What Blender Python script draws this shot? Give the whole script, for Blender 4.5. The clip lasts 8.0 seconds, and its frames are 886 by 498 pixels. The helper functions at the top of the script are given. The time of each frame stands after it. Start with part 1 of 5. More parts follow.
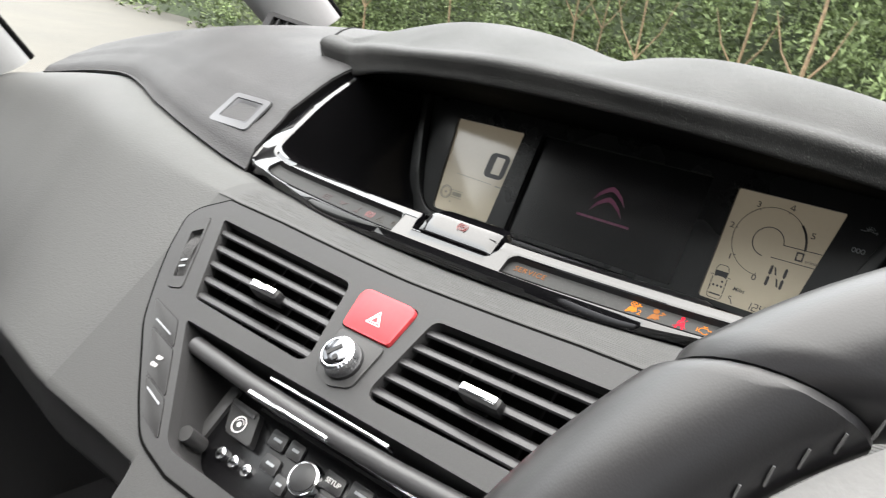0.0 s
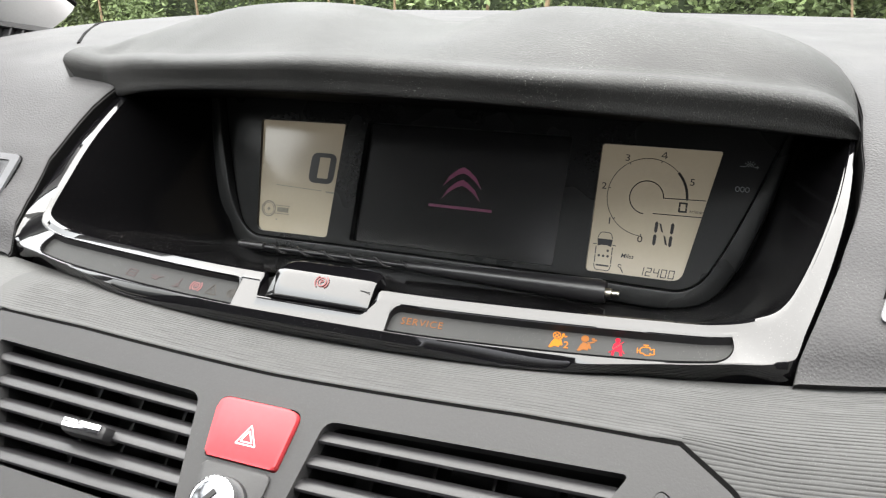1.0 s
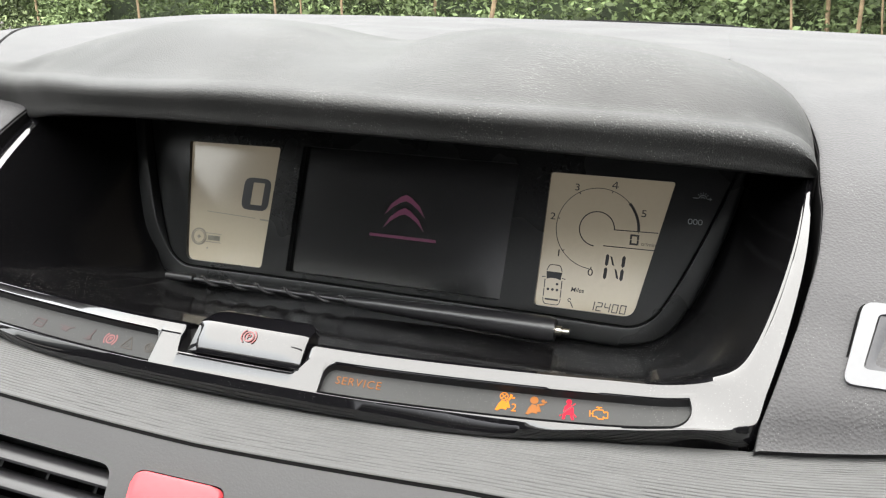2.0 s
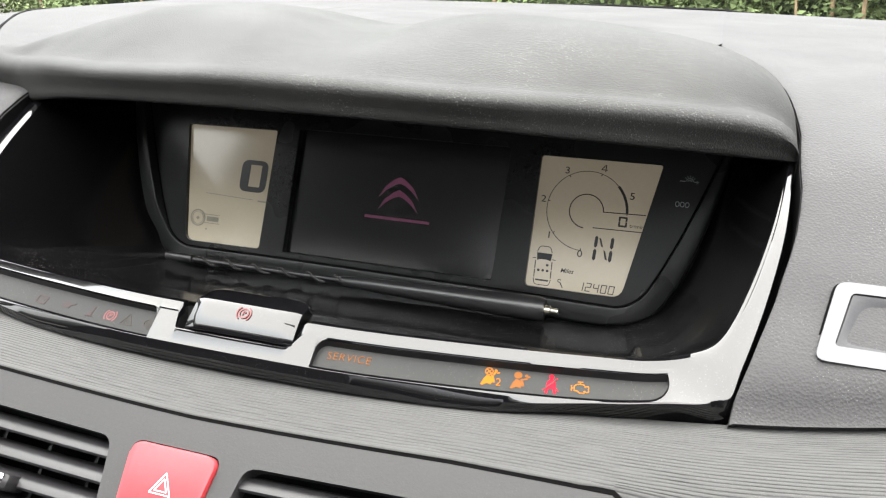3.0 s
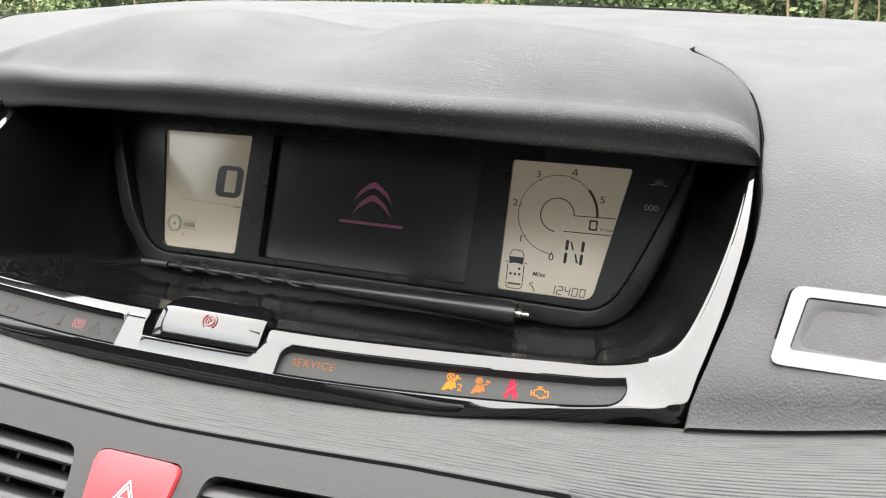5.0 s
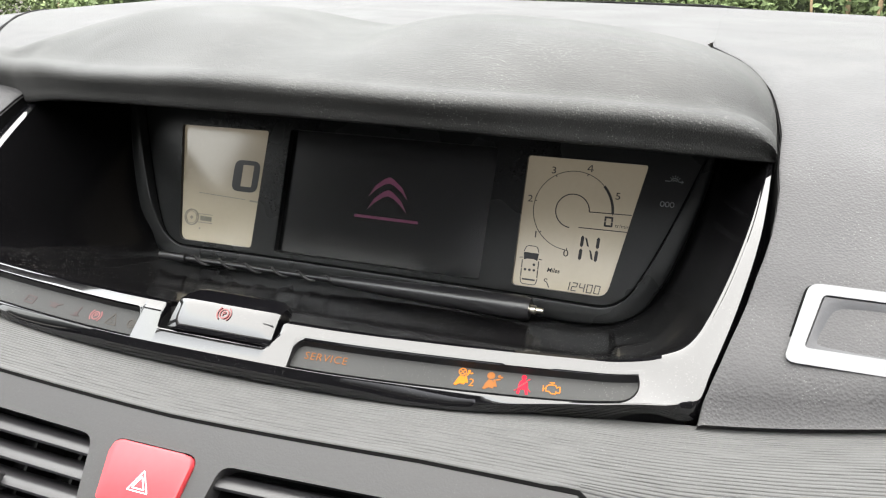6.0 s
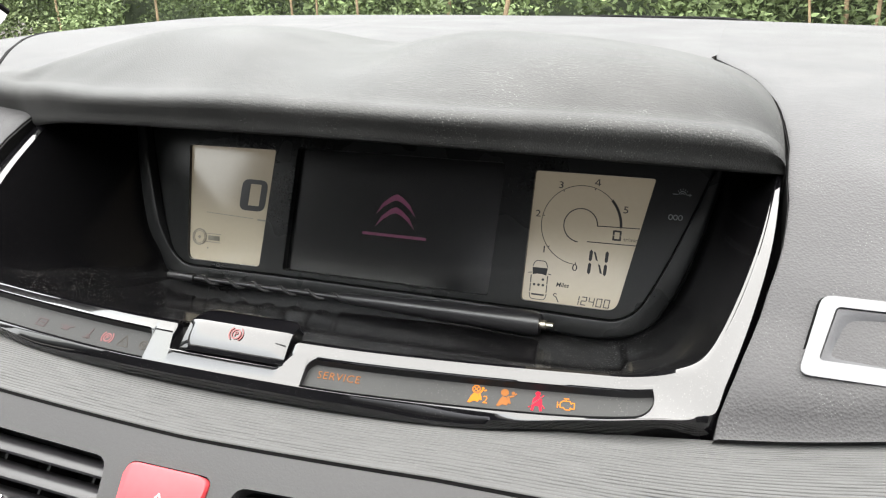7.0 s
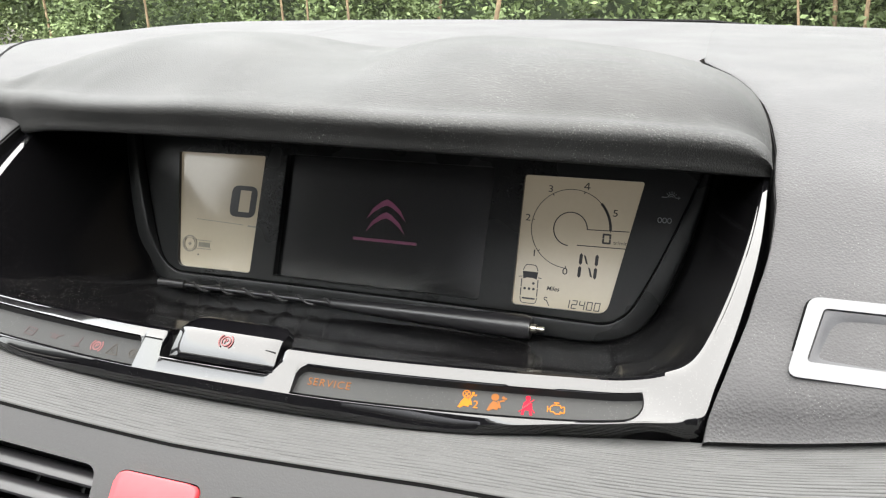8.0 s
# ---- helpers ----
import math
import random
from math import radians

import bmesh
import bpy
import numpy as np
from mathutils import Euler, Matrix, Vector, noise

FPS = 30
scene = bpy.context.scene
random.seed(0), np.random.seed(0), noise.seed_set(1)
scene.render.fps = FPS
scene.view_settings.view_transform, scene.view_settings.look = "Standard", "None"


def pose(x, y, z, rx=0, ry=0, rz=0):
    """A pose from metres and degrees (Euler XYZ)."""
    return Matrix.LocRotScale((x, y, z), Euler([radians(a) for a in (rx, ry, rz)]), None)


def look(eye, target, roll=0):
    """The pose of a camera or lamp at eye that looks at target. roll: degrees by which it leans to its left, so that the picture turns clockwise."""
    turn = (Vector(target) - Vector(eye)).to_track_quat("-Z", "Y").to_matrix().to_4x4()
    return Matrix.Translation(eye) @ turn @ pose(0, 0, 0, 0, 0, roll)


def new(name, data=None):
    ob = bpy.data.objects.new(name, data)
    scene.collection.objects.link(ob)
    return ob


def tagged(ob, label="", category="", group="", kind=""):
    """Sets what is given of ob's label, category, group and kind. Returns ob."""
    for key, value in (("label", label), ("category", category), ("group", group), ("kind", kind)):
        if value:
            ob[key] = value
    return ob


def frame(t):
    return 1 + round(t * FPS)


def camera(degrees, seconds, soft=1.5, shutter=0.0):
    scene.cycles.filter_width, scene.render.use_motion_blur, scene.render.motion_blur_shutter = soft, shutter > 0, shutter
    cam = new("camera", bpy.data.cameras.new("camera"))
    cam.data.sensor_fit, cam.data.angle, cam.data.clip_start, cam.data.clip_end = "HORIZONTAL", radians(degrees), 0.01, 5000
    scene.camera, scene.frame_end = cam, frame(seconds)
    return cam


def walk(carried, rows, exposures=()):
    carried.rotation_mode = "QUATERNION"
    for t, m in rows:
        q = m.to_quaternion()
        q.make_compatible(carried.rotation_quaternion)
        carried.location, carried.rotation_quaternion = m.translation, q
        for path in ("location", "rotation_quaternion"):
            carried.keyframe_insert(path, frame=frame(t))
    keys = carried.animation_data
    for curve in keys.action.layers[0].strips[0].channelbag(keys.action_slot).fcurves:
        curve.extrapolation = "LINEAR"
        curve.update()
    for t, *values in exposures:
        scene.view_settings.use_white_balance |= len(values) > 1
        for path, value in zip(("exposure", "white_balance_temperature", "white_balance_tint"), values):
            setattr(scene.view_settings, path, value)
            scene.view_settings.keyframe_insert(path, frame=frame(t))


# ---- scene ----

# ================= camera =================
cam = camera(58.02, 8.0, soft=1.2, shutter=0.12)
PATH = [
    (0.0, pose(0.2880, -0.5900, 0.1703, 73.95, -8.98, 38.81)),
    (0.3, pose(0.2446, -0.5511, 0.1836, 71.60, -3.94, 30.46)),
    (0.5, pose(0.2272, -0.5458, 0.1922, 70.89, -1.41, 27.12)),
    (0.6, pose(0.2199, -0.5451, 0.1921, 70.90, -0.59, 25.71)),
    (0.8, pose(0.2072, -0.5328, 0.1927, 70.78, 0.24, 23.53)),
    (1.0, pose(0.2002, -0.5122, 0.1968, 70.64, 0.14, 21.72)),
    (1.5, pose(0.1927, -0.4829, 0.2016, 70.09, -0.19, 18.84)),
    (1.7, pose(0.1916, -0.4755, 0.2119, 70.26, -0.27, 18.31)),
    (2.8, pose(0.1949, -0.4809, 0.2124, 69.43, -1.28, 18.33)),
    (3.0, pose(0.2018, -0.4845, 0.2144, 69.05, -0.77, 18.46)),
    (3.5, pose(0.2120, -0.4825, 0.2172, 69.11, -0.31, 18.59)),
    (4.0, pose(0.2139, -0.4789, 0.2205, 69.06, -0.15, 18.11)),
    (4.5, pose(0.2164, -0.4812, 0.2221, 68.88, -0.16, 17.91)),
    (4.7, pose(0.2167, -0.4813, 0.2200, 68.93, -0.37, 17.88)),
    (5.8, pose(0.2208, -0.4805, 0.2190, 68.82, -0.49, 19.13)),
    (6.0, pose(0.2201, -0.4809, 0.2187, 68.70, -0.37, 19.44)),
    (6.5, pose(0.2162, -0.4830, 0.2154, 69.11, -0.03, 19.75)),
    (7.0, pose(0.2162, -0.4821, 0.2204, 69.69, 0.49, 19.31)),
    (7.5, pose(0.2179, -0.4809, 0.2200, 69.88, 0.67, 18.94)),
    (8.0, pose(0.2180, -0.4817, 0.2213, 69.94, 0.79, 18.67)),
]
walk(cam, PATH, exposures=[(0.0, 2.12, 6680, 12), (0.5, 2.28, 6680, 12), (1.0, 2.28, 6680, 12), (1.5, 2.28, 6680, 12), (3.0, 2.36, 6680, 12), (4.0, 2.33, 6680, 12), (4.7, 2.33, 6680, 12), (6.0, 2.39, 6680, 12), (8.0, 2.39, 6680, 12)])

# ================= world and light =================
world = bpy.data.worlds.new("sky")
scene.world = world
world.use_nodes = True
wn = world.node_tree
sky = wn.nodes.new("ShaderNodeTexSky")
sky.sky_type = "NISHITA"
sky.sun_disc = False
sky.sun_elevation = radians(86)
sky.sun_rotation = radians(60)
sky.dust_density = 5.0
sky.air_density = 1.0
# overcast: cloud takes the blue out of the sky and makes it brighter overhead than at the horizon
cloud = wn.nodes.new("ShaderNodeHueSaturation")
cloud.inputs["Saturation"].default_value = 0.22
wn.links.new(sky.outputs[0], cloud.inputs["Color"])
way = wn.nodes.new("ShaderNodeTexCoord")
split = wn.nodes.new("ShaderNodeSeparateXYZ")
wn.links.new(way.outputs["Generated"], split.inputs[0])
lift = wn.nodes.new("ShaderNodeMapRange")
lift.interpolation_type = "SMOOTHSTEP"
lift.inputs["To Min"].default_value = 0.2
lift.inputs["To Max"].default_value = 4.2
wn.links.new(split.outputs["Z"], lift.inputs["Value"])
wn.links.new(lift.outputs["Result"], cloud.inputs["Value"])
# the cloud deck hides the glow round the sun
deck = wn.nodes.new("ShaderNodeVectorMath")
deck.operation = "MINIMUM"
deck.inputs[1].default_value = (14.0, 13.6, 13.7)
wn.links.new(cloud.outputs["Color"], deck.inputs[0])
wn.links.new(deck.outputs[0], wn.nodes["Background"].inputs[0])
wn.nodes["Background"].inputs[1].default_value = 0.15
sun_data = bpy.data.lights.new("sun", "SUN")
sun_data.energy = 1.50
sun_data.angle = radians(150)
sun_data.color = (1.0, 0.98, 0.95)
sun = new("sun", sun_data)
sun.matrix_world = look((-0.46, 0.22, 2.0), (0, 0, 0))


# ================= materials =================
def material(name, color, rough=0.5, metal=0.0, coat=0.0, spec=0.5, grain=None, relief=0.0, relief_size=0.002,
             blotch=0.12, blotch_size=0.08, specks=0.0, emit=None, power=0.0, rough_var=0.1, coat_ior=1.5, haze_share=0.12):
    """Principled material: two scales of tone variation, fine relief, optional dust specks."""
    m = bpy.data.materials.new(name)
    m.use_nodes = True
    nt = m.node_tree
    b = nt.nodes["Principled BSDF"]
    tc = nt.nodes.new("ShaderNodeTexCoord")

    def noise_node(size, detail=3.0):
        n = nt.nodes.new("ShaderNodeTexNoise")
        n.inputs["Scale"].default_value = 1.0 / size
        n.inputs["Detail"].default_value = detail
        nt.links.new(tc.outputs["Object"], n.inputs["Vector"])
        return n

    def ramp(src, lo, hi, a, c):
        r = nt.nodes.new("ShaderNodeMapRange")
        for key, v in zip(("From Min", "From Max", "To Min", "To Max"), (lo, hi, a, c)):
            r.inputs[key].default_value = v
        nt.links.new(src, r.inputs["Value"])
        return r.outputs["Result"]

    big = noise_node(blotch_size)
    fine = noise_node(relief_size * 1.5, 2.0)
    tone = ramp(big.outputs["Fac"], 0.3, 0.7, 1 - blotch, 1 + blotch)
    tone2 = ramp(fine.outputs["Fac"], 0.3, 0.7, 1 - blotch * 0.6, 1 + blotch * 0.6)
    mul = nt.nodes.new("ShaderNodeMath")
    mul.operation = "MULTIPLY"
    nt.links.new(tone, mul.inputs[0])
    nt.links.new(tone2, mul.inputs[1])
    mix = nt.nodes.new("ShaderNodeMix")
    mix.data_type = "RGBA"
    mix.blend_type = "MULTIPLY"
    mix.inputs["Factor"].default_value = 1.0
    mix.inputs["A"].default_value = (*color, 1)
    nt.links.new(mul.outputs[0], mix.inputs["B"])
    col = mix.outputs["Result"]
    rgh = ramp(big.outputs["Fac"], 0.3, 0.7, max(0.02, rough * (1 - rough_var)), min(1, rough * (1 + rough_var)))
    if specks > 0:
        v = nt.nodes.new("ShaderNodeTexVoronoi")
        v.inputs["Scale"].default_value = 1 / 0.0007
        nt.links.new(tc.outputs["Object"], v.inputs["Vector"])
        some = nt.nodes.new("ShaderNodeSeparateColor")
        nt.links.new(v.outputs["Color"], some.inputs[0])
        size = ramp(some.outputs[0], 0.45, 1.0, -0.05, 0.30)
        less = nt.nodes.new("ShaderNodeMath")
        less.operation = "SUBTRACT"
        nt.links.new(v.outputs["Distance"], less.inputs[0])
        nt.links.new(size, less.inputs[1])
        dots = ramp(less.outputs[0], -0.04, 0.06, 1.0, 0.0)
        where = ramp(noise_node(0.03, 4).outputs["Fac"], 0.36, 0.64, 0.0, specks)
        haze = ramp(noise_node(0.05, 6).outputs["Fac"], 0.40, 0.75, 0.0, specks * haze_share)
        mm = nt.nodes.new("ShaderNodeMath")
        mm.operation = "MULTIPLY_ADD"
        nt.links.new(dots, mm.inputs[0])
        nt.links.new(where, mm.inputs[1])
        nt.links.new(haze, mm.inputs[2])
        mm.use_clamp = True
        dm = nt.nodes.new("ShaderNodeMix")
        dm.data_type = "RGBA"
        nt.links.new(mm.outputs[0], dm.inputs["Factor"])
        nt.links.new(col, dm.inputs["A"])
        dm.inputs["B"].default_value = (0.42, 0.415, 0.40, 1)
        col = dm.outputs["Result"]
        rm = nt.nodes.new("ShaderNodeMix")
        rm.data_type = "FLOAT"
        nt.links.new(mm.outputs[0], rm.inputs["Factor"])
        nt.links.new(rgh, rm.inputs["A"])
        rm.inputs["B"].default_value = 0.85
        rgh = rm.outputs["Result"]
    nt.links.new(col, b.inputs["Base Color"])
    nt.links.new(rgh, b.inputs["Roughness"])
    b.inputs["Metallic"].default_value = metal
    b.inputs["Specular IOR Level"].default_value = spec
    b.inputs["Coat Weight"].default_value = coat
    if coat:
        b.inputs["Coat Roughness"].default_value = 0.04
        b.inputs["Coat IOR"].default_value = coat_ior
    if relief > 0:
        bump = nt.nodes.new("ShaderNodeBump")
        bump.inputs["Strength"].default_value = relief
        bump.inputs["Distance"].default_value = relief_size * 0.25
        if grain == "leather":
            v = nt.nodes.new("ShaderNodeTexVoronoi")
            v.feature = "F1"
            v.inputs["Scale"].default_value = 1.0 / relief_size
            nt.links.new(tc.outputs["Object"], v.inputs["Vector"])
            nt.links.new(v.outputs["Distance"], bump.inputs["Height"])
        else:
            nt.links.new(noise_node(relief_size, 4).outputs["Fac"], bump.inputs["Height"])
        nt.links.new(bump.outputs["Normal"], b.inputs["Normal"])
    if emit:
        b.inputs["Emission Color"].default_value = (*emit, 1)
        b.inputs["Emission Strength"].default_value = power
    return m


PAD = material("soft_grey_dash_skin", (0.0360, 0.0356, 0.0364), 0.60, spec=0.20, grain="leather", relief=0.8, relief_size=0.0013, blotch=0.07, specks=0.22)
HOOD = material("soft_charcoal_hood_skin", (0.0200, 0.0204, 0.0196), 0.56, spec=0.20, grain="leather", relief=0.9, relief_size=0.0010, blotch=0.10, specks=0.55, haze_share=0.05)
RIB = material("ribbed_grey_trim", (0.057, 0.0575, 0.0565), 0.58, spec=0.14, relief=0.25, relief_size=0.0008, blotch=0.06, specks=0.10)
SKIRT = material("grey_lower_dash", (0.058, 0.0585, 0.0575), 0.60, spec=0.15, grain="leather", relief=0.3, relief_size=0.0010, blotch=0.06)
# lighter copy of the lower dash grey: side-window light put into the passenger fascia's colour
LIT_LOWER = material("lit_grey_lower_dash", (0.070, 0.0708, 0.0692), 0.60, spec=0.15, grain="leather", relief=0.35, relief_size=0.0014, blotch=0.06)
PANEL = material("satin_charcoal_panel", (0.0335, 0.0335, 0.0335), 0.45, spec=0.28, relief=0.25, relief_size=0.0009, blotch=0.06, specks=0.04)
SLAT = material("dark_grey_vent_plastic", (0.0135, 0.0135, 0.0143), 0.40, relief=0.2, relief_size=0.0009, blotch=0.06, specks=0.06)
DARK = material("black_plastic", (0.0050, 0.0050, 0.0054), 0.55, relief=0.2, relief_size=0.001)
DUCT = material("black_duct", (0.0018, 0.0018, 0.0020), 0.8)
GLOSS = material("piano_black", (0.0020, 0.0020, 0.0024), 0.05, coat=0.75, coat_ior=1.5, spec=0.38, rough_var=0.3, specks=0.12, blotch=0.05, haze_share=0.01)
RADIO = material("gloss_black_radio", (0.004, 0.004, 0.0045), 0.25, spec=0.25, relief=0.05, relief_size=0.002, specks=0.04)
TRAY = material("dusty_black_tray", (0.0024, 0.0024, 0.0026), 0.12, spec=0.16, specks=0.42, rough_var=0.3, haze_share=0.022)
TRAY_SIDE = material("black_tray_side", (0.0026, 0.0026, 0.0028), 0.14, spec=0.16, specks=0.04, rough_var=0.3, haze_share=0.01)
HOUSING = material("dark_cluster_housing", (0.010, 0.0107, 0.0107), 0.28, spec=0.35, relief=0.12, relief_size=0.001, specks=0.04)
FACE = material("tinted_telltale_window", (0.020, 0.0205, 0.020), 0.45, spec=0.15, blotch=0.04, specks=0.14)
SILVER = material("satin_silver_paint", (0.085, 0.087, 0.091), 0.36, metal=0.25, blotch=0.03)
CHROME = material("chrome", (0.85, 0.86, 0.88), 0.09, metal=1.0, blotch=0.02)
DOME = material("smoky_dome", (0.13, 0.133, 0.14), 0.14, metal=1.0, blotch=0.35, blotch_size=0.006)
BAR = material("mid_grey_plastic", (0.047, 0.047, 0.048), 0.4, blotch=0.05)
INSERT = material("grey_insert", (0.040, 0.0405, 0.043), 0.50, spec=0.22, relief=0.3, relief_size=0.0012, blotch=0.06)
RED = material("red_translucent_button", (0.43, 0.040, 0.047), 0.45, spec=0.30, blotch=0.05)
WHITE = material("white_print", (0.75, 0.74, 0.72), 0.5)
PRINT = material("dim_white_print", (0.3024, 0.3168, 0.3312), 0.5)
LCD = material("lcd_cream", (0.32, 0.29, 0.225), 0.12, spec=0.8, blotch=0.02, emit=(1.0, 0.86, 0.62), power=0.0216)
INK = material("lcd_ink", (0.0086, 0.0094, 0.0115), 0.3)
FAINT = material("lcd_faint_ink", (0.1584, 0.1512, 0.1224), 0.3)
SCREEN = material("dark_glass_screen", (0.003, 0.0035, 0.0034), 0.20, spec=0.9, blotch=0.03)
LOGO = material("magenta_screen_glow", (0.0288, 0.0072, 0.0180), 0.3, emit=(0.55, 0.16, 0.32), power=0.0252)
AMBER = material("amber_telltale", (0.10, 0.03, 0.0), 0.5, spec=0.1, emit=(1.0, 0.30, 0.012), power=0.23)
DIMAMBER = material("dim_amber_telltale", (0.05, 0.022, 0.008), 0.5, spec=0.1, emit=(1.0, 0.30, 0.012), power=0.11)
REDLAMP = material("red_telltale", (0.10, 0.0, 0.005), 0.5, spec=0.1, emit=(1.0, 0.012, 0.045), power=0.23)
DIMRED = material("dim_red_telltale", (0.0864, 0.0072, 0.0072), 0.4, emit=(1.0, 0.05, 0.06), power=0.0101)
FAINTRED = material("faint_red_telltale", (0.026, 0.019, 0.019), 0.45, spec=0.15, emit=(1.0, 0.05, 0.06), power=0.0035)
FAINTAMBER = material("faint_amber_telltale", (0.025, 0.022, 0.018), 0.45, spec=0.15, emit=(1.0, 0.36, 0.02), power=0.0025)
COILWIRE = material("dark_coil_wire", (0.0360, 0.0360, 0.0360), 0.25, spec=0.6)
RUBBER = material("black_rubber", (0.0130, 0.0130, 0.0137), 0.30, relief=0.3, relief_size=0.001)
STEEL = material("zinc_steel", (0.55, 0.52, 0.45), 0.3, metal=1.0)
LEATHER = material("black_leather", (0.0101, 0.0101, 0.0108), 0.36, spec=0.5, grain="leather", relief=0.10, relief_size=0.0007, blotch=0.08)
THREAD = material("grey_thread", (0.0936, 0.0936, 0.0936), 0.8)
PALEGREY = material("pale_grey_trim", (0.170, 0.170, 0.167), 0.55, relief=0.3, relief_size=0.002, blotch=0.05)
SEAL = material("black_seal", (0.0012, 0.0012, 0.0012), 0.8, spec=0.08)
LINER = material("pale_headliner", (0.3960, 0.3888, 0.3744), 0.95, relief=0.3, relief_size=0.002)
CARPET = material("dark_carpet", (0.0144, 0.0144, 0.0158), 0.95, relief=0.5, relief_size=0.004)
BONNET = material("dark_cowl", (0.0216, 0.0216, 0.0230), 0.5)
EARTH = material("pale_gravel_road", (0.0720, 0.0670, 0.0576), 0.95, relief=0.6, relief_size=0.03, blotch=0.2, blotch_size=1.5)
BARK = material("tan_bark", (0.21, 0.150, 0.088), 0.9, relief=0.6, relief_size=0.02, blotch=0.3)


def leaf_material():
    m = material("hedge_leaves", (0.118, 0.156, 0.068), 0.70, spec=0.25, blotch=0.45, blotch_size=0.45, relief=0.0)
    nt = m.node_tree
    geo = nt.nodes.new("ShaderNodeNewGeometry")
    hue = nt.nodes.new("ShaderNodeHueSaturation")
    b = nt.nodes["Principled BSDF"]
    src = b.inputs["Base Color"].links[0].from_socket
    r = nt.nodes.new("ShaderNodeMapRange")
    r.inputs["To Min"].default_value = 0.45
    r.inputs["To Max"].default_value = 1.7
    nt.links.new(geo.outputs["Random Per Island"], r.inputs["Value"])
    nt.links.new(r.outputs["Result"], hue.inputs["Value"])
    nt.links.new(src, hue.inputs["Color"])
    nt.links.new(hue.outputs["Color"], b.inputs["Base Color"])
    return m


LEAF = leaf_material()


def glass_material():
    m = bpy.data.materials.new("clear_glass")
    m.use_nodes = True
    nt = m.node_tree
    nt.nodes.remove(nt.nodes["Principled BSDF"])
    clear = nt.nodes.new("ShaderNodeBsdfTransparent")
    clear.inputs["Color"].default_value = (0.90, 0.94, 0.92, 1)
    gloss = nt.nodes.new("ShaderNodeBsdfGlossy")
    gloss.inputs["Roughness"].default_value = 0.02
    mix = nt.nodes.new("ShaderNodeMixShader")
    mix.inputs[0].default_value = 0.02
    nt.links.new(clear.outputs[0], mix.inputs[1])
    nt.links.new(gloss.outputs[0], mix.inputs[2])
    nt.links.new(mix.outputs[0], nt.nodes["Material Output"].inputs["Surface"])
    return m


GLASS = glass_material()


# ================= building helpers =================
def thing(name, loc, label, category, group="", kind=""):
    e = new(name)
    e.empty_display_size = 0.02
    e.location = loc
    e["base"] = loc
    return tagged(e, label, category, group, kind)


def part(name, bm, mat, parent=None, label="", smooth=40, kind="", category=""):
    """Link a bmesh, in world metres, as one mesh object under a thing or part."""
    bmesh.ops.recalc_face_normals(bm, faces=bm.faces)
    me = bpy.data.meshes.new(name)
    bm.to_mesh(me)
    bm.free()
    me.materials.append(mat)
    if smooth:
        me.shade_smooth()
        if smooth < 180:
            me.set_sharp_from_angle(angle=radians(smooth))
    ob = new(name, me)
    if parent:
        ob.parent = parent
        if parent.data is None:
            ob.matrix_parent_inverse = Matrix.Translation(-Vector(parent["base"]))
    return tagged(ob, label, category, "", kind)


def sheet(rows, skip=None):
    """A grid surface through rows of points."""
    bm = bmesh.new()
    vs = [[bm.verts.new(p) for p in row] for row in rows]
    for i in range(len(rows) - 1):
        for j in range(len(rows[0]) - 1):
            if skip and skip(i, j):
                continue
            q = (vs[i][j], vs[i][j + 1], vs[i + 1][j + 1], vs[i + 1][j])
            try:
                bm.faces.new(q)
            except ValueError:
                pass
    bmesh.ops.remove_doubles(bm, verts=bm.verts, dist=1e-5)
    return bm


def rounded(pts, r, n=4):
    """A polygon with its corners rounded; r is one radius or one for each corner."""
    out = []
    k = len(pts)
    for i, p in enumerate(pts):
        a, b, c = Vector(pts[i - 1]), Vector(p), Vector(pts[(i + 1) % k])
        rad = r[i] if isinstance(r, (list, tuple)) else r
        d1, d2 = (a - b), (c - b)
        rad = min(rad, d1.length * 0.45, d2.length * 0.45)
        if rad <= 1e-6:
            out.append(tuple(b))
            continue
        p1, p2 = b + d1.normalized() * rad, b + d2.normalized() * rad
        for j in range(n + 1):
            t = j / n
            out.append(tuple((1 - t) ** 2 * p1 + 2 * t * (1 - t) * b + t * t * p2))
    return out


def plate(outline, z0, z1, m, bevel=0.0, holes=()):
    """A plate in the local plane of m, from depth z0 to the face at z1, with holes through it."""
    bm = bmesh.new()
    if not holes:
        lo = [bm.verts.new((x, y, z0)) for x, y in outline]
        hi = [bm.verts.new((x, y, z1)) for x, y in outline]
        k = len(outline)
        top = bm.faces.new(hi)
        bm.faces.new(list(reversed(lo)))
        for i in range(k):
            bm.faces.new((lo[i], lo[(i + 1) % k], hi[(i + 1) % k], hi[i]))
        if bevel:
            bmesh.ops.bevel(bm, geom=list(top.edges), offset=bevel, segments=2, affect="EDGES", profile=0.5)
    else:
        edges = []
        for ring in (outline, *holes):
            hi = [bm.verts.new((x, y, z1)) for x, y in ring]
            edges += [bm.edges.new((hi[i], hi[(i + 1) % len(hi)])) for i in range(len(hi))]
            lo = [bm.verts.new((x, y, z0)) for x, y in ring]
            for i in range(len(hi)):
                j = (i + 1) % len(hi)
                bm.faces.new((hi[i], hi[j], lo[j], lo[i]))
        bmesh.ops.triangle_fill(bm, edges=edges, use_beauty=True)
    bm.transform(m)
    return bm


def rect(x0, y0, x1, y1):
    return [(x0, y0), (x1, y0), (x1, y1), (x0, y1)]


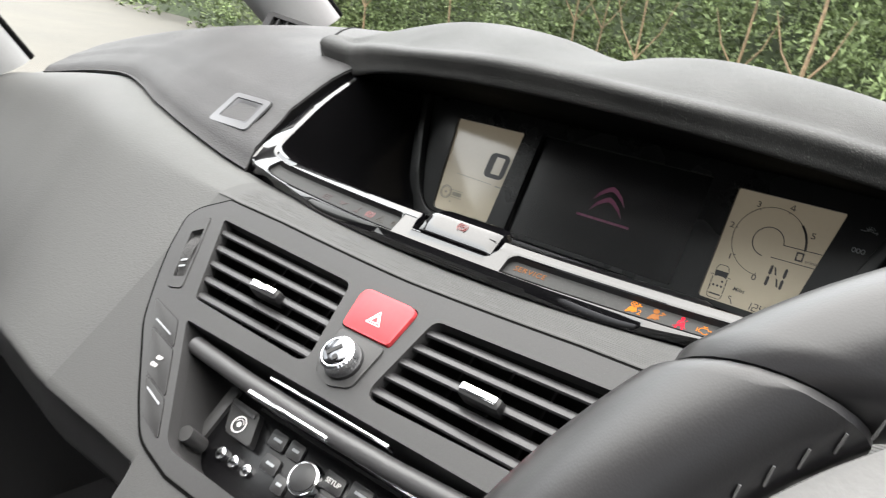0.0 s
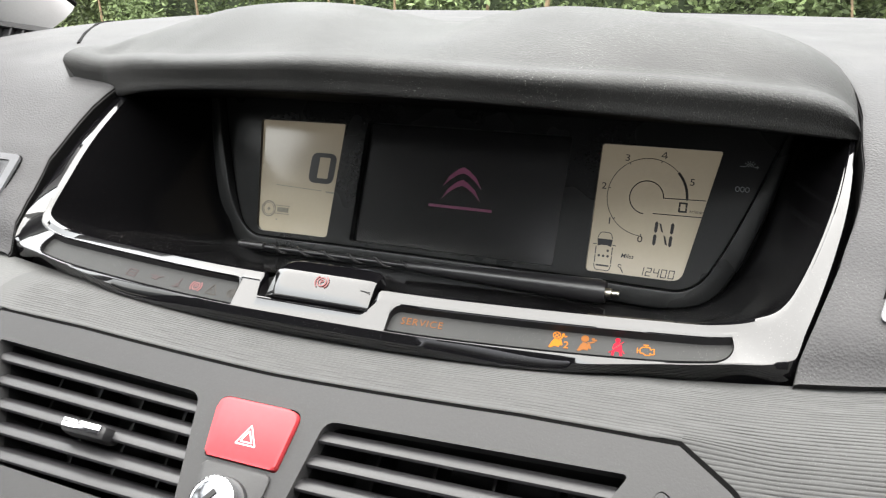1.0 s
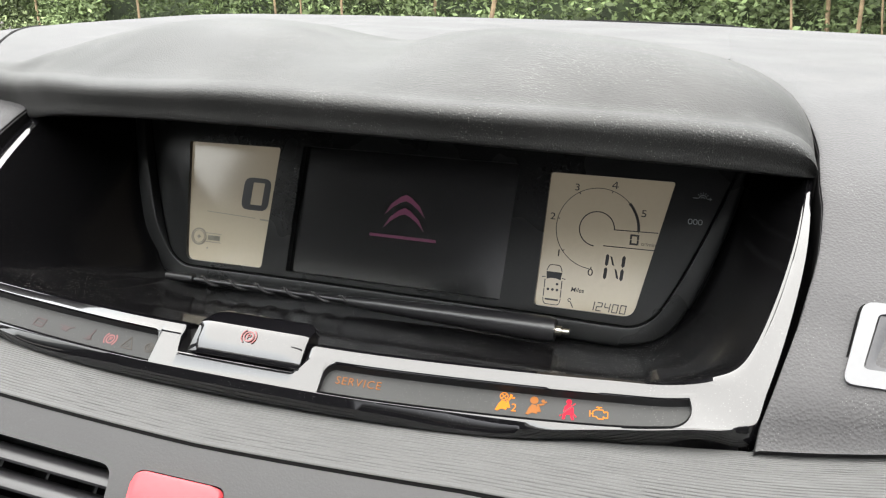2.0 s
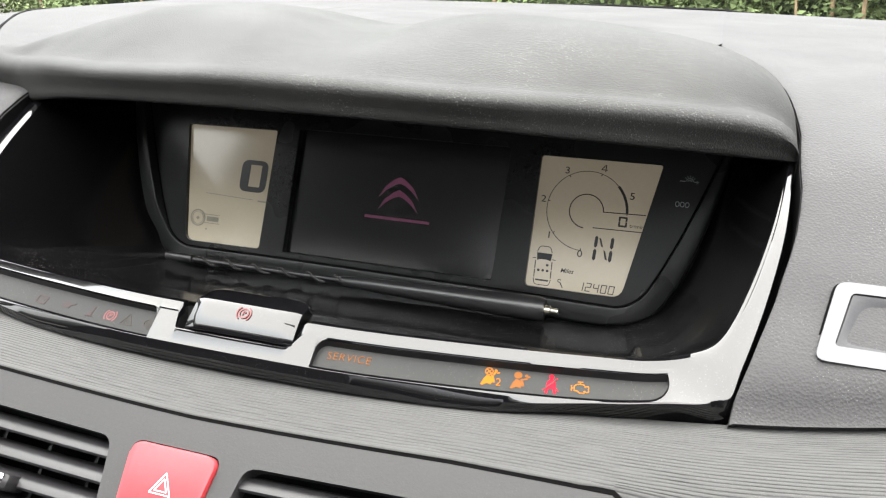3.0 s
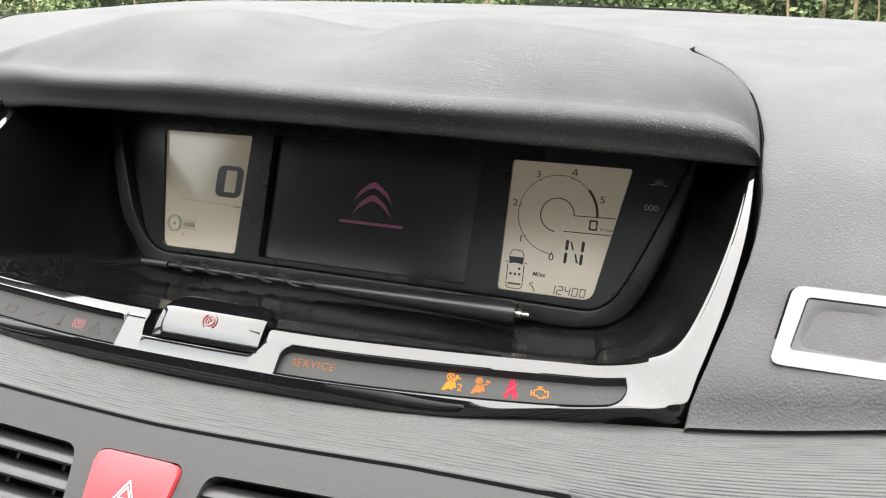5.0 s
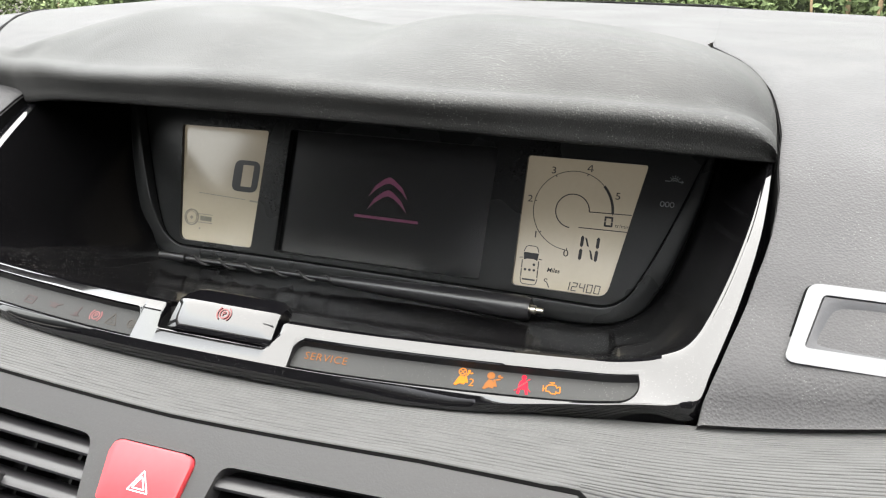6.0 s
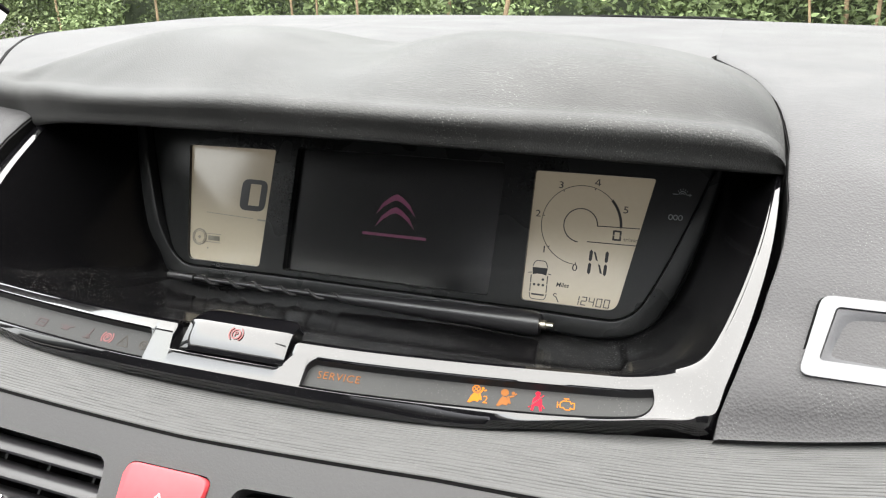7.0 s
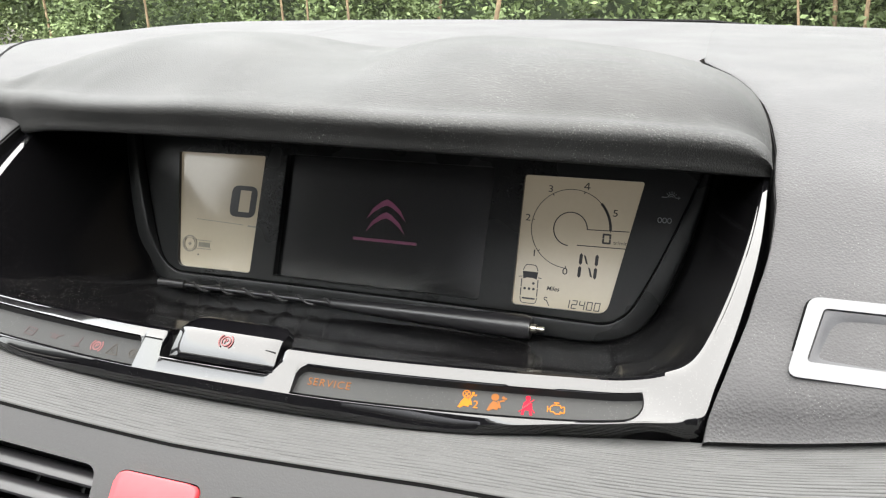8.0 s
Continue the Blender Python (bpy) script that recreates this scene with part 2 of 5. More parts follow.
def circle(cx, cy, r, n=24, ry=None):
    return [(cx + r * math.cos(2 * math.pi * i / n), cy + (ry or r) * math.sin(2 * math.pi * i / n)) for i in range(n)]


def arc_band(cx, cy, r, w, a0, a1, n=24):
    pts = [(cx + (r + w / 2) * math.cos(radians(a0 + (a1 - a0) * i / n)), cy + (r + w / 2) * math.sin(radians(a0 + (a1 - a0) * i / n))) for i in range(n + 1)]
    pts += [(cx + (r - w / 2) * math.cos(radians(a1 + (a0 - a1) * i / n)), cy + (r - w / 2) * math.sin(radians(a1 + (a0 - a1) * i / n))) for i in range(n + 1)]
    return pts


def ring_band(cx, cy, r, w, n=28):
    return arc_band(cx, cy, r, w, 0, 359.5, n)


def bar2(ax, ay, bx, by, w):
    d = Vector((bx - ax, by - ay)).normalized()
    n = Vector((-d.y, d.x)) * (w / 2)
    return [(ax + n.x, ay + n.y), (ax - n.x, ay - n.y), (bx - n.x, by - n.y), (bx + n.x, by + n.y)]


def flat(shapes, m, z=0.0003):
    """Several thin flat shapes as one mesh."""
    bm = bmesh.new()
    for s in shapes:
        lo = [bm.verts.new((x, y, z - 0.0003)) for x, y in s]
        hi = [bm.verts.new((x, y, z)) for x, y in s]
        bm.faces.new(hi)
        for i in range(len(s)):
            j = (i + 1) % len(s)
            bm.faces.new((lo[i], lo[j], hi[j], hi[i]))
    bm.transform(m)
    return bm


def lettering(text, size, m, z=0.0003, align="CENTER", shear=0.0, stretch=1.0, bold=0.0, space=1.0):
    """Built-in font as a bmesh in the plane of m, centred on its origin."""
    cu = bpy.data.curves.new("lettering", "FONT")
    cu.body, cu.size, cu.align_x, cu.align_y, cu.shear = text, size, align, "CENTER", shear
    cu.resolution_u = 3
    cu.space_character = space
    cu.extrude = 0.0001
    cu.offset = bold * size
    ob = bpy.data.objects.new("lettering", cu)
    me = ob.to_mesh()
    bm = bmesh.new()
    bm.from_mesh(me)
    ob.to_mesh_clear()
    bpy.data.objects.remove(ob)
    bm.transform(m @ Matrix.Translation((0, 0, z)) @ Matrix.Diagonal((stretch, 1, 1, 1)))
    return bm


def tube(points, radius, n=10, caps=True):
    """A tube along points; radius a number or a function of 0..1."""
    bm = bmesh.new()
    pts = [Vector(p) for p in points]
    rings = []
    side = None
    for i, p in enumerate(pts):
        d = (pts[min(i + 1, len(pts) - 1)] - pts[max(i - 1, 0)]).normalized()
        if side is None:
            side = d.orthogonal().normalized()
        side = (side - d * side.dot(d)).normalized()
        up = d.cross(side)
        r = radius(i / (len(pts) - 1)) if callable(radius) else radius
        rings.append([bm.verts.new(p + (side * math.cos(2 * math.pi * k / n) + up * math.sin(2 * math.pi * k / n)) * r) for k in range(n)])
    for a, b in zip(rings, rings[1:]):
        for k in range(n):
            bm.faces.new((a[k], a[(k + 1) % n], b[(k + 1) % n], b[k]))
    if caps:
        bm.faces.new(list(reversed(rings[0])))
        bm.faces.new(rings[-1])
    return bm


def box(x0, y0, z0, x1, y1, z1, m=None, bevel=0.0, seg=2):
    bm = bmesh.new()
    bmesh.ops.create_cube(bm, size=1.0)
    bm.transform(Matrix.Translation(((x0 + x1) / 2, (y0 + y1) / 2, (z0 + z1) / 2)) @ Matrix.Diagonal((x1 - x0, y1 - y0, z1 - z0, 1)))
    if bevel:
        bmesh.ops.bevel(bm, geom=bm.edges[:], offset=bevel, segments=seg, affect="EDGES", profile=0.5)
    if m is not None:
        bm.transform(m)
    return bm


def join(*bms):
    out = bmesh.new()
    for b in bms:
        me = bpy.data.meshes.new("tmp")
        b.to_mesh(me)
        out.from_mesh(me)
        bpy.data.meshes.remove(me)
        b.free()
    return out


def spline(ctrl, t):
    """Catmull-Rom through control points; t from 0 to len-1."""
    k = len(ctrl)
    i = min(int(t), k - 2)
    f = t - i
    p0, p1, p2, p3 = (Vector(ctrl[max(0, min(k - 1, j))]) for j in (i - 1, i, i + 1, i + 2))
    return 0.5 * (2 * p1 + (p2 - p0) * f + (2 * p0 - 5 * p1 + 4 * p2 - p3) * f * f + (3 * p1 - p0 - 3 * p2 + p3) * f ** 3)


def smooth_step(a, b, x):
    t = max(0.0, min(1.0, (x - a) / (b - a)))
    return t * t * (3 - 2 * t)


def plane_frame(origin, up, normal):
    up, normal = Vector(up).normalized(), Vector(normal).normalized()
    right = up.cross(normal)
    m = Matrix((right, up, normal)).transposed().to_4x4()
    m.translation = origin
    return m


CS, SN = math.cos(radians(18)), math.sin(radians(18))
CLUSTER = plane_frame((0, 0, 0), (0, SN, CS), (0, -CS, SN))
VA = math.atan(1.042)
VENT = plane_frame((0, -0.2447, 0), (0, math.sin(VA), math.cos(VA)), (0, -math.cos(VA), math.sin(VA)))


# ================= dash surfaces =================
SEAM = [(0.224, -0.1760, 0.0285), (0.32, -0.1640, 0.0400), (0.41, -0.1440, 0.0510), (0.48, -0.1210, 0.0585), (0.52, -0.1120, 0.0605), (0.56, -0.1085, 0.0570), (0.62, -0.1090, 0.0480), (0.70, -0.1120, 0.0340)]


def seam_point(a):
    """Lower seam of the pad beside the surround, at the distance a from the middle."""
    k = 0
    while k < len(SEAM) - 2 and SEAM[k + 1][0] < a:
        k += 1
    return spline(SEAM, k + min(1.0, (a - SEAM[k][0]) / (SEAM[k + 1][0] - SEAM[k][0])))


def seam_y(x):
    return -0.176 if abs(x) < 0.224 else seam_point(abs(x)).y


def seam_z(x):
    a = abs(x)
    return 0.012 + 0.33 * a * a if a < 0.224 else seam_point(a).z


def far_y(x):
    return 0.60 - 0.50 * x * x


def side_drop(x, y):
    a = max(0.0, abs(x) - 0.40)
    return 0.6 * a * a * (1 - 0.4 * smooth_step(0.0, 0.32, y))


PROFILE = [(0.0, 0.0), (0.010, 0.016), (0.026, 0.0265), (0.059, 0.0475), (0.136, 0.085), (0.226, 0.1035), (0.372, 0.115), (0.55, 0.116), (0.776, 0.113)]


def dash_height(d):
    """Rise of the pad above its lower seam at the depth d behind it."""
    for (a, za), (b, zb) in zip(PROFILE, PROFILE[1:]):
        if d <= b:
            break
    i = PROFILE.index((a, za))
    p = spline([(u, w, 0) for u, w in PROFILE], i + max(0.0, min(1.0, (d - a) / (b - a))))
    return p.y


def dash_point(x, s):
    """s from 0 at the lower seam to 1 at the windscreen."""
    y0, y1 = seam_y(x), far_y(x)
    d = 0.776 * (s ** 1.6)
    y = y0 + (y1 - y0) * d / 0.776
    z = seam_z(x) + (0.0285 + dash_height(d) - 0.0285) * (0.1435 - side_drop(x, y) - seam_z(x) + 0.0) / 0.115
    return Vector((x, y, z))


EDGE = [(-0.177, 0.2252), (-0.170, 0.2262), (-0.163, 0.2292), (-0.152, 0.2328), (-0.142, 0.2360), (-0.128, 0.2403), (-0.115, 0.2436), (-0.098, 0.2474), (-0.081, 0.2494), (-0.062, 0.2505), (-0.040, 0.2508), (-0.010, 0.2504),
        (0.033, 0.2475), (0.070, 0.2420), (0.123, 0.2290), (0.180, 0.2060)]


def inner_edge(y):
    """Half width of the binnacle at the depth y: the pads butt against it there."""
    y = max(EDGE[0][0], min(EDGE[-1][0], y))
    k = 0
    while k < len(EDGE) - 2 and EDGE[k + 1][0] < y:
        k += 1
    return spline([(a, b, 0) for a, b in EDGE], k + (y - EDGE[k][0]) / (EDGE[k + 1][0] - EDGE[k][0])).y


dashboard = thing("dashboard", (0, 0.1, -0.3), "grey soft-touch car dashboard with dusty grained skin", "dashboard", kind="structure")


def side_pad(sign):
    rows = []
    for i in range(41):
        s = i / 40
        row = []
        for j in range(37):
            u = j / 36
            y_guess = dash_point(0.24, s).y
            x0 = inner_edge(y_guess) - 0.0008 + 0.0020 * (1 - smooth_step(-0.07, -0.04, y_guess)) + 0.0018 * smooth_step(-0.05, -0.02, y_guess) * (1 - smooth_step(0.15, 0.20, y_guess))
            x = x0 + (0.70 - x0) * u
            p = dash_point(x, s)
            row.append((sign * p.x, p.y, p.z))
        rows.append(row)
    # lower edge rolls in
    first = [(x, y + 0.006, z - 0.006) for x, y, z in rows[0]]
    second = [(x, y - 0.0005, z + 0.001) for x, y, z in rows[0]]
    rows = [first, second] + rows[1:]
    wall = [[(r[0][0] + sign * dx, r[0][1], r[0][2] + dz) for r in rows] for dx, dz in ((-0.0005, -0.024), (0.0, -0.0035), (0.0004, -0.0012))]
    part("pad_wall", sheet(wall), SEAL, dashboard, "black edge of the pad beside the surround")
    for r in rows:
        edge = r[0]
        r[0] = (edge[0] + sign * 0.0022, edge[1], edge[2])
        r.insert(0, (edge[0] + sign * 0.0006, edge[1], edge[2] - 0.0008))
        r.insert(0, (edge[0], edge[1], edge[2] - 0.0030))
    return part("side_pad", sheet(rows), PAD, dashboard, "grey grained soft dash pad")


side_pad(1)
side_pad(-1)
rows = []
for i in range(25):
    v = i / 24
    row = []
    for j in range(33):
        q = -1 + 2 * j / 32
        y = 0.05 + (far_y(0.2 * q) - 0.05) * v
        x = q * (inner_edge(y) - 0.0060 + 0.0100 * smooth_step(0.17, 0.205, y))
        d = (y + 0.176) * 0.776 / (far_y(x) + 0.176)
        row.append((x, y, seam_z(0.25) + dash_height(d) * (0.1435 - seam_z(0.25)) / 0.115))
    rows.append(row)
part("rear_pad", sheet(rows), PAD, dashboard, "grey dash top running to the windscreen")


def pad_at(x, y):
    """The pad's surface over the plan point x, y."""
    d = (y - seam_y(x)) * 0.776 / (far_y(x) - seam_y(x))
    return Vector((x, y, seam_z(x) + dash_height(d) * (0.1435 - side_drop(x, y) - seam_z(x)) / 0.115))


for q in (-1, 1):
    part("pad_seam", tube([pad_at(q * x, y) for x, y in ((0.375, 0.050), (0.412, 0.096), (0.46, 0.160), (0.507, 0.224), (0.56, 0.300), (0.619, 0.384))], 0.0016, 6), SEAL, dashboard, "dark seam in the pad")


demister_vent = thing("demister_vent", (-0.585, 0.215, 0.105), "grey slotted demister outlet at the foot of the windscreen pillar", "demister vent")
DM = plane_frame((-0.590, 0.212, 0.1180), (0.0, 0.5, 0.87), (0.25, -0.84, 0.48))
part("outlet_frame", plate(rounded(rect(-0.085, -0.020, 0.085, 0.016), 0.006), -0.010, 0.0, DM, 0.0015, holes=(rounded(rect(-0.074, -0.013, 0.074, 0.010), 0.003),)), PANEL, demister_vent)
part("outlet_box", plate(rounded(rect(-0.076, -0.015, 0.076, 0.012), 0.003), -0.014, -0.009, DM), DARK, demister_vent, "dark outlet mouth")
for k in range(9):
    x = -0.064 + 0.016 * k
    part("slat", box(x - 0.0012, -0.0135, -0.0095, x + 0.0012, 0.0105, -0.0015, DM), PANEL, demister_vent, smooth=0)

# ---- ribbed ledge and lower dash ----
half_out = [(0.178, 0.0270), (0.199, 0.0120), (0.204, 0.0020), (0.194, -0.026), (0.181, -0.049), (0.162, -0.078), (0.146, -0.092), (0.116, -0.119), (0.090, -0.139), (0.056, -0.1460)]


def panel_top(x):
    """Upper edge of the vent panel in its own plane."""
    a = abs(x)
    return 0.0213 + 0.0043 * min(1.0, a / 0.12) ** 1.4 + 0.0012 * min(1.0, max(0.0, a - 0.12) / 0.06)


def nose(x):
    a = abs(x)
    n = VENT @ Vector((x, panel_top(x) + 0.0026 + 0.0026 * smooth_step(0.18, 0.24, a), -0.0006))
    if a < 0.2241:
        return n
    return Vector((x, n.y + (seam_y(x) + 0.176) * 0.75, n.z + (seam_z(x) - 0.0285) * 0.75))


RIBS = 30


def rib_depth(x, f, count):
    """Depth of a fine, slightly wandering groove at x, with f counted in ledge lengths."""
    wander = 0.30 * noise.noise((x * 12, f * 4, 3.0)) + 0.20 * noise.noise((x * 70, f * 14, 7.0))
    return max(0.0, math.cos(2 * math.pi * (count * f + wander))) ** 2 * (0.7 + 0.7 * noise.noise((x * 60, f * 30, 1.0)))


def ledge_rows():
    """The ledge with its fine, slightly wandering ribs, and the edge that turns down over the vent panel."""
    rows = []
    ribs = RIBS
    for k in range(ribs * 8 + 1):
        f = k / (ribs * 8)
        row = []
        for j in range(161):
            x = -0.1965 + 0.3830 * j / 160
            a = Vector((x, seam_y(x) + 0.004, seam_z(x) - 0.001 - 0.002 * smooth_step(0.15, 0.20, abs(x))))
            p = a.lerp(nose(x), f)
            p.z += 0.0055 * math.sin(math.pi * f) * (1 - 0.3 * f)
            fade = smooth_step(-0.1965, -0.165, x) * smooth_step(0.0, 0.06, f) * (1 - smooth_step(0.93, 1.0, f) * (1 - smooth_step(0.165, 0.186, x)))
            p.z -= 0.00058 * fade * rib_depth(x, f, ribs)
            row.append(p)
        rows.append(row)
    over = [1 - smooth_step(0.172, 0.182, abs(p.x)) for p in rows[-1]]
    rows.append([p + Vector((0, -0.0004, -0.0006)) * w for p, w in zip(rows[-1], over)])
    rows.append([p + Vector((0, 0.0016, -0.0024)) * w for p, w in zip(rows[-1], over)])
    return rows


def skirt_point(x, f):
    n = nose(x)
    drop = 0.20 * f
    w = smooth_step(0.205, 0.42, abs(x))
    soft = 0.80 * drop * (1 - 0.22 * drop / 0.2)
    lean = 1.042 * drop * (1 - w) + soft * w
    return Vector((x, n.y - lean + 0.0012 * (1 - w), n.z - drop))


def low_end(x):
    """How far down the skin goes at x: lowest where it runs into the console."""
    a = abs(x)
    return 0.612 + 0.31 * smooth_step(0.22, 0.52, a) + 0.2 * (1 - smooth_step(0.070, 0.086, a))


def inside(p, ring):
    hit = False
    for (ax, ay), (bx, by) in zip(ring, ring[1:] + ring[:1]):
        if (ay > p[1]) != (by > p[1]) and p[0] < ax + (p[1] - ay) / (by - ay) * (bx - ax):
            hit = not hit
    return hit


left_out = [half_out[0]] + rounded(half_out, 0.010, 3)[4:-4] + [half_out[-1]]
driver_out = [(0.186, 0.0268), (0.2085, 0.0118), (0.2125, 0.0040), (0.203, -0.0240), (0.189, -0.048)] + half_out[5:]
right_out = [driver_out[0]] + rounded(driver_out, 0.008, 3)[4:-4] + [driver_out[-1]]
panel_ring = [(x, panel_top(x)) for x in (0.0, 0.02, 0.04, 0.06, 0.08, 0.10, 0.12, 0.15)] + right_out + [(-x, v) for x, v in reversed(left_out)] + [(-x, panel_top(x)) for x in (0.15, 0.12, 0.10, 0.08, 0.06, 0.04, 0.02)]
skirt = [[skirt_point(-0.1965 + 0.3830 * j / 120, k / 40 * low_end(-0.1965 + 0.3830 * j / 120)) for j in range(121)] for k in range(41)]
RETURN = ((0, -0.0010, -0.003), (0, 0.0004, -0.006), (0, 0.003, -0.008), (0, 0.030, -0.010))
KNEE = ((0, 0.010, -0.008), (0, 0.0095, -0.014), (0, 0.0120, -0.046), (0, 0.0150, -0.051), (0, 0.10, -0.060))
last = skirt[-1]
skirt += [[p + Vector(v) for p in last] for v in RETURN]
to_panel = VENT.inverted()


def under_panel(i, j):
    return all(inside(to_panel @ skirt[a][b], panel_ring) for a in (i, i + 1) for b in (j, j + 1))


part("ribbed_ledge", sheet(ledge_rows()), RIB, dashboard, "finely ribbed grey ledge under the display", smooth=60)
part("lower_dash", sheet(skirt, under_panel), SKIRT, dashboard, "grey fine-grained lower dash skin")


def fascia(sign, start, ribbed=False):
    """Bulge from the pad's seam down to the knees, outboard of the ledge; on the driver's side the ribs run on over it."""
    columns, knee = [], []
    mirror = Matrix.Diagonal((sign, 1, 1, 1))
    for j in range(61 if ribbed else 41):
        x = start + (0.70 - start) * (j / (60 if ribbed else 40)) ** 1.3
        far = smooth_step(start, start + (0.035 if ribbed else 0.12), x)
        a = Vector((x, seam_y(x) + 0.004, seam_z(x) - 0.001 - 0.002 * smooth_step(0.15, 0.20, abs(x))))
        n = nose(x)
        end = low_end(x)
        pts = [a.lerp(n, k / 14) + Vector((0, 0, 0.0055 * math.sin(math.pi * k / 14) * (1 - 0.3 * k / 14))) for k in range(14)]
        pts += [skirt_point(x, end * k / 40) for k in range(41)]
        soft = list(pts)
        for _ in range(14):
            soft = [soft[0]] + [(p + q + r) / 3 for p, q, r in zip(soft, soft[1:], soft[2:])] + [soft[-1]]
        pts = [p.lerp(q, far) for p, q in zip(pts, soft)]
        knee.append([mirror @ (pts[-1] + Vector(v)) for v in KNEE])
        roll = [pts[-1] + Vector(v) for v in RETURN]
        if ribbed:
            fine = []
            fade = 0.00058 * (1 - smooth_step(0.36, 0.48, x))
            for k in range(14 * 16 + 40 * 16):
                f = k / (14 * 16)
                fine.append(spline(pts, k / 16) - Vector((0, -0.55, 0.83)) * fade * smooth_step(0.0, 0.06, f) * rib_depth(x, f, RIBS))
            pts = fine + [pts[-1]]
        columns.append([mirror @ p for p in pts + roll])
    if sign < 0:
        inner = [Vector(p) for p in knee[0]]
        knee = [[p + Vector((dx, 0, 0)) for p in inner] for dx in (0.086, 0.058, 0.029)] + knee
    part("knee_panel", sheet(knee), PANEL, dashboard, "dark grey knee panel under the fascia", smooth=60)
    if ribbed:
        return part("side_fascia", sheet(columns), RIB, dashboard, "finely ribbed grey fascia", smooth=180)
    return part("side_fascia", sheet(columns), LIT_LOWER, dashboard, "smooth grey fascia, its colour lightened for light from the side window", smooth=180)


fascia(-1, 0.1960)
fascia(1, 0.1860, True)

# ---- binnacle hood ----
binnacle_hood = thing("binnacle_hood", (0, 0.1, 0.11), "charcoal two-humped display hood with dusty leather grain", "display hood")


def hood_front(u):
    """Lower front lip, u from -1 (passenger end) to 1."""
    x = 0.2500 * u if u > 0 else 0.252 * u - 0.055 * smooth_step(0.55, 1.0, -u)
    y = -0.12 + 1.3 * min(abs(x), 0.262) ** 2 + max(0.0, abs(x) - 0.262) * 0.25
    z = 0.132 - 0.36 * min(abs(x), 0.27) ** 2 + max(0.0, abs(x) - 0.25) * 0.1
    tip = smooth_step(0.70, 1.0, -u)
    y -= 0.010 * tip
    z -= 0.0030 * tip
    return Vector((x, y, z))


def hood_back(u):
    return Vector((0.205 * u, 0.196 + 0.045 * (1 - u * u), 0.139))


RIDGE = [(-0.31, 0.137), (-0.27, 0.1480), (-0.22, 0.1605), (-0.17, 0.1705), (-0.12, 0.1740), (-0.075, 0.1715), (-0.035, 0.1630), (0.0, 0.1610), (0.03, 0.1685), (0.07, 0.1735),
         (0.12, 0.1718), (0.17, 0.1665), (0.21, 0.159), (0.26, 0.145)]


def ridge(x):
    """Height of the crown of the hood: two swells with a valley between them."""
    k = 0
    while k < len(RIDGE) - 2 and RIDGE[k + 1][0] < x:
        k += 1
    f = (x - RIDGE[k][0]) / (RIDGE[k + 1][0] - RIDGE[k][0])
    return spline([(a, b, 0) for a, b in RIDGE], k + max(0.0, min(1.0, f))).y


def lip_height(u):
    full = 0.0200 + 0.0025 * u * u + 0.0010 * math.cos((u + 0.15) * 7.0) * (1 - smooth_step(0.3, 0.6, -u))
    if u < 0:
        return full + 0.0062 * smooth_step(0.55, 0.88, -u) + 0.0020 * smooth_step(0.70, 1.0, -u)
    return 0.0045 + (full - 0.0045) * math.sqrt(1 - u ** 22)


def end_round(u, h):
    """Rounds the two ends of the hood over its thickness."""
    return 0.0 if u > 0 else (0.012 * smooth_step(0.90, 1.0, abs(u)) * (1 - math.sqrt(max(0.0, 1 - abs(2 * min(1.0, max(0.0, h)) - 1) ** 3))))


US = [-1 + 2 * j / 100 for j in range(100)] + [0.985, 0.989, 0.992, 0.995, 0.997, 0.9985, 0.9994, 1.0]


def hood_top(u, s):
    a = hood_front(u) + Vector((end_round(u, 0.9), 0.010, lip_height(u)))
    b = hood_back(u)
    e = s ** 1.15
    x = a.x + (b.x - a.x) * smooth_step(0, 1, s) ** 1.05
    y = a.y + (b.y - a.y) * e
    crown = 0.004 - 0.006 * u * u
    k = (crown - a.y) / (b.y - a.y)
    top = max(ridge(x + 0.10 * (e - k) * 0.5), a.z + 0.001, b.z + 0.001)
    if e < k:
        z = a.z + (top - a.z) * math.sin(math.pi / 2 * e / k)
    else:
        z = b.z + (top - b.z) * math.cos(math.pi / 2 * (e - k) / (1 - k))
    if u > 0:
        # the driver's end rolls over and sinks into the pad
        full = hood_front(1).x + (hood_back(1).x - hood_front(1).x) * smooth_step(0, 1, s) ** 1.05
        x *= 1 + (inner_edge(y) - 0.0009 - full) / full * u * u
        base = pad_at(inner_edge(y), y).z - 0.0015
        z = base + (z - base) * math.sqrt(1 - u ** 15)
    elif u < 0:
        # the passenger's end tapers down to the pad behind its tip
        x = a.x + (b.x - a.x) * s ** 0.9
        base = pad_at(x, y).z - 0.001
        z = z + (base - z) * (1 - math.sqrt(1 - abs(u) ** 20)) * smooth_step(0.10, 0.70, s)
    return Vector((x, y, z))


def ended(rows):
    """Turns the two ends of a hood sheet down."""
    for r in rows:
        first, last = r[0], r[-1]
        r.insert(0, Vector((first.x + 0.006, first.y, first.z - 0.016)))
        r.append(Vector((last.x - 0.0004, last.y, last.z - 0.022)))
    return rows


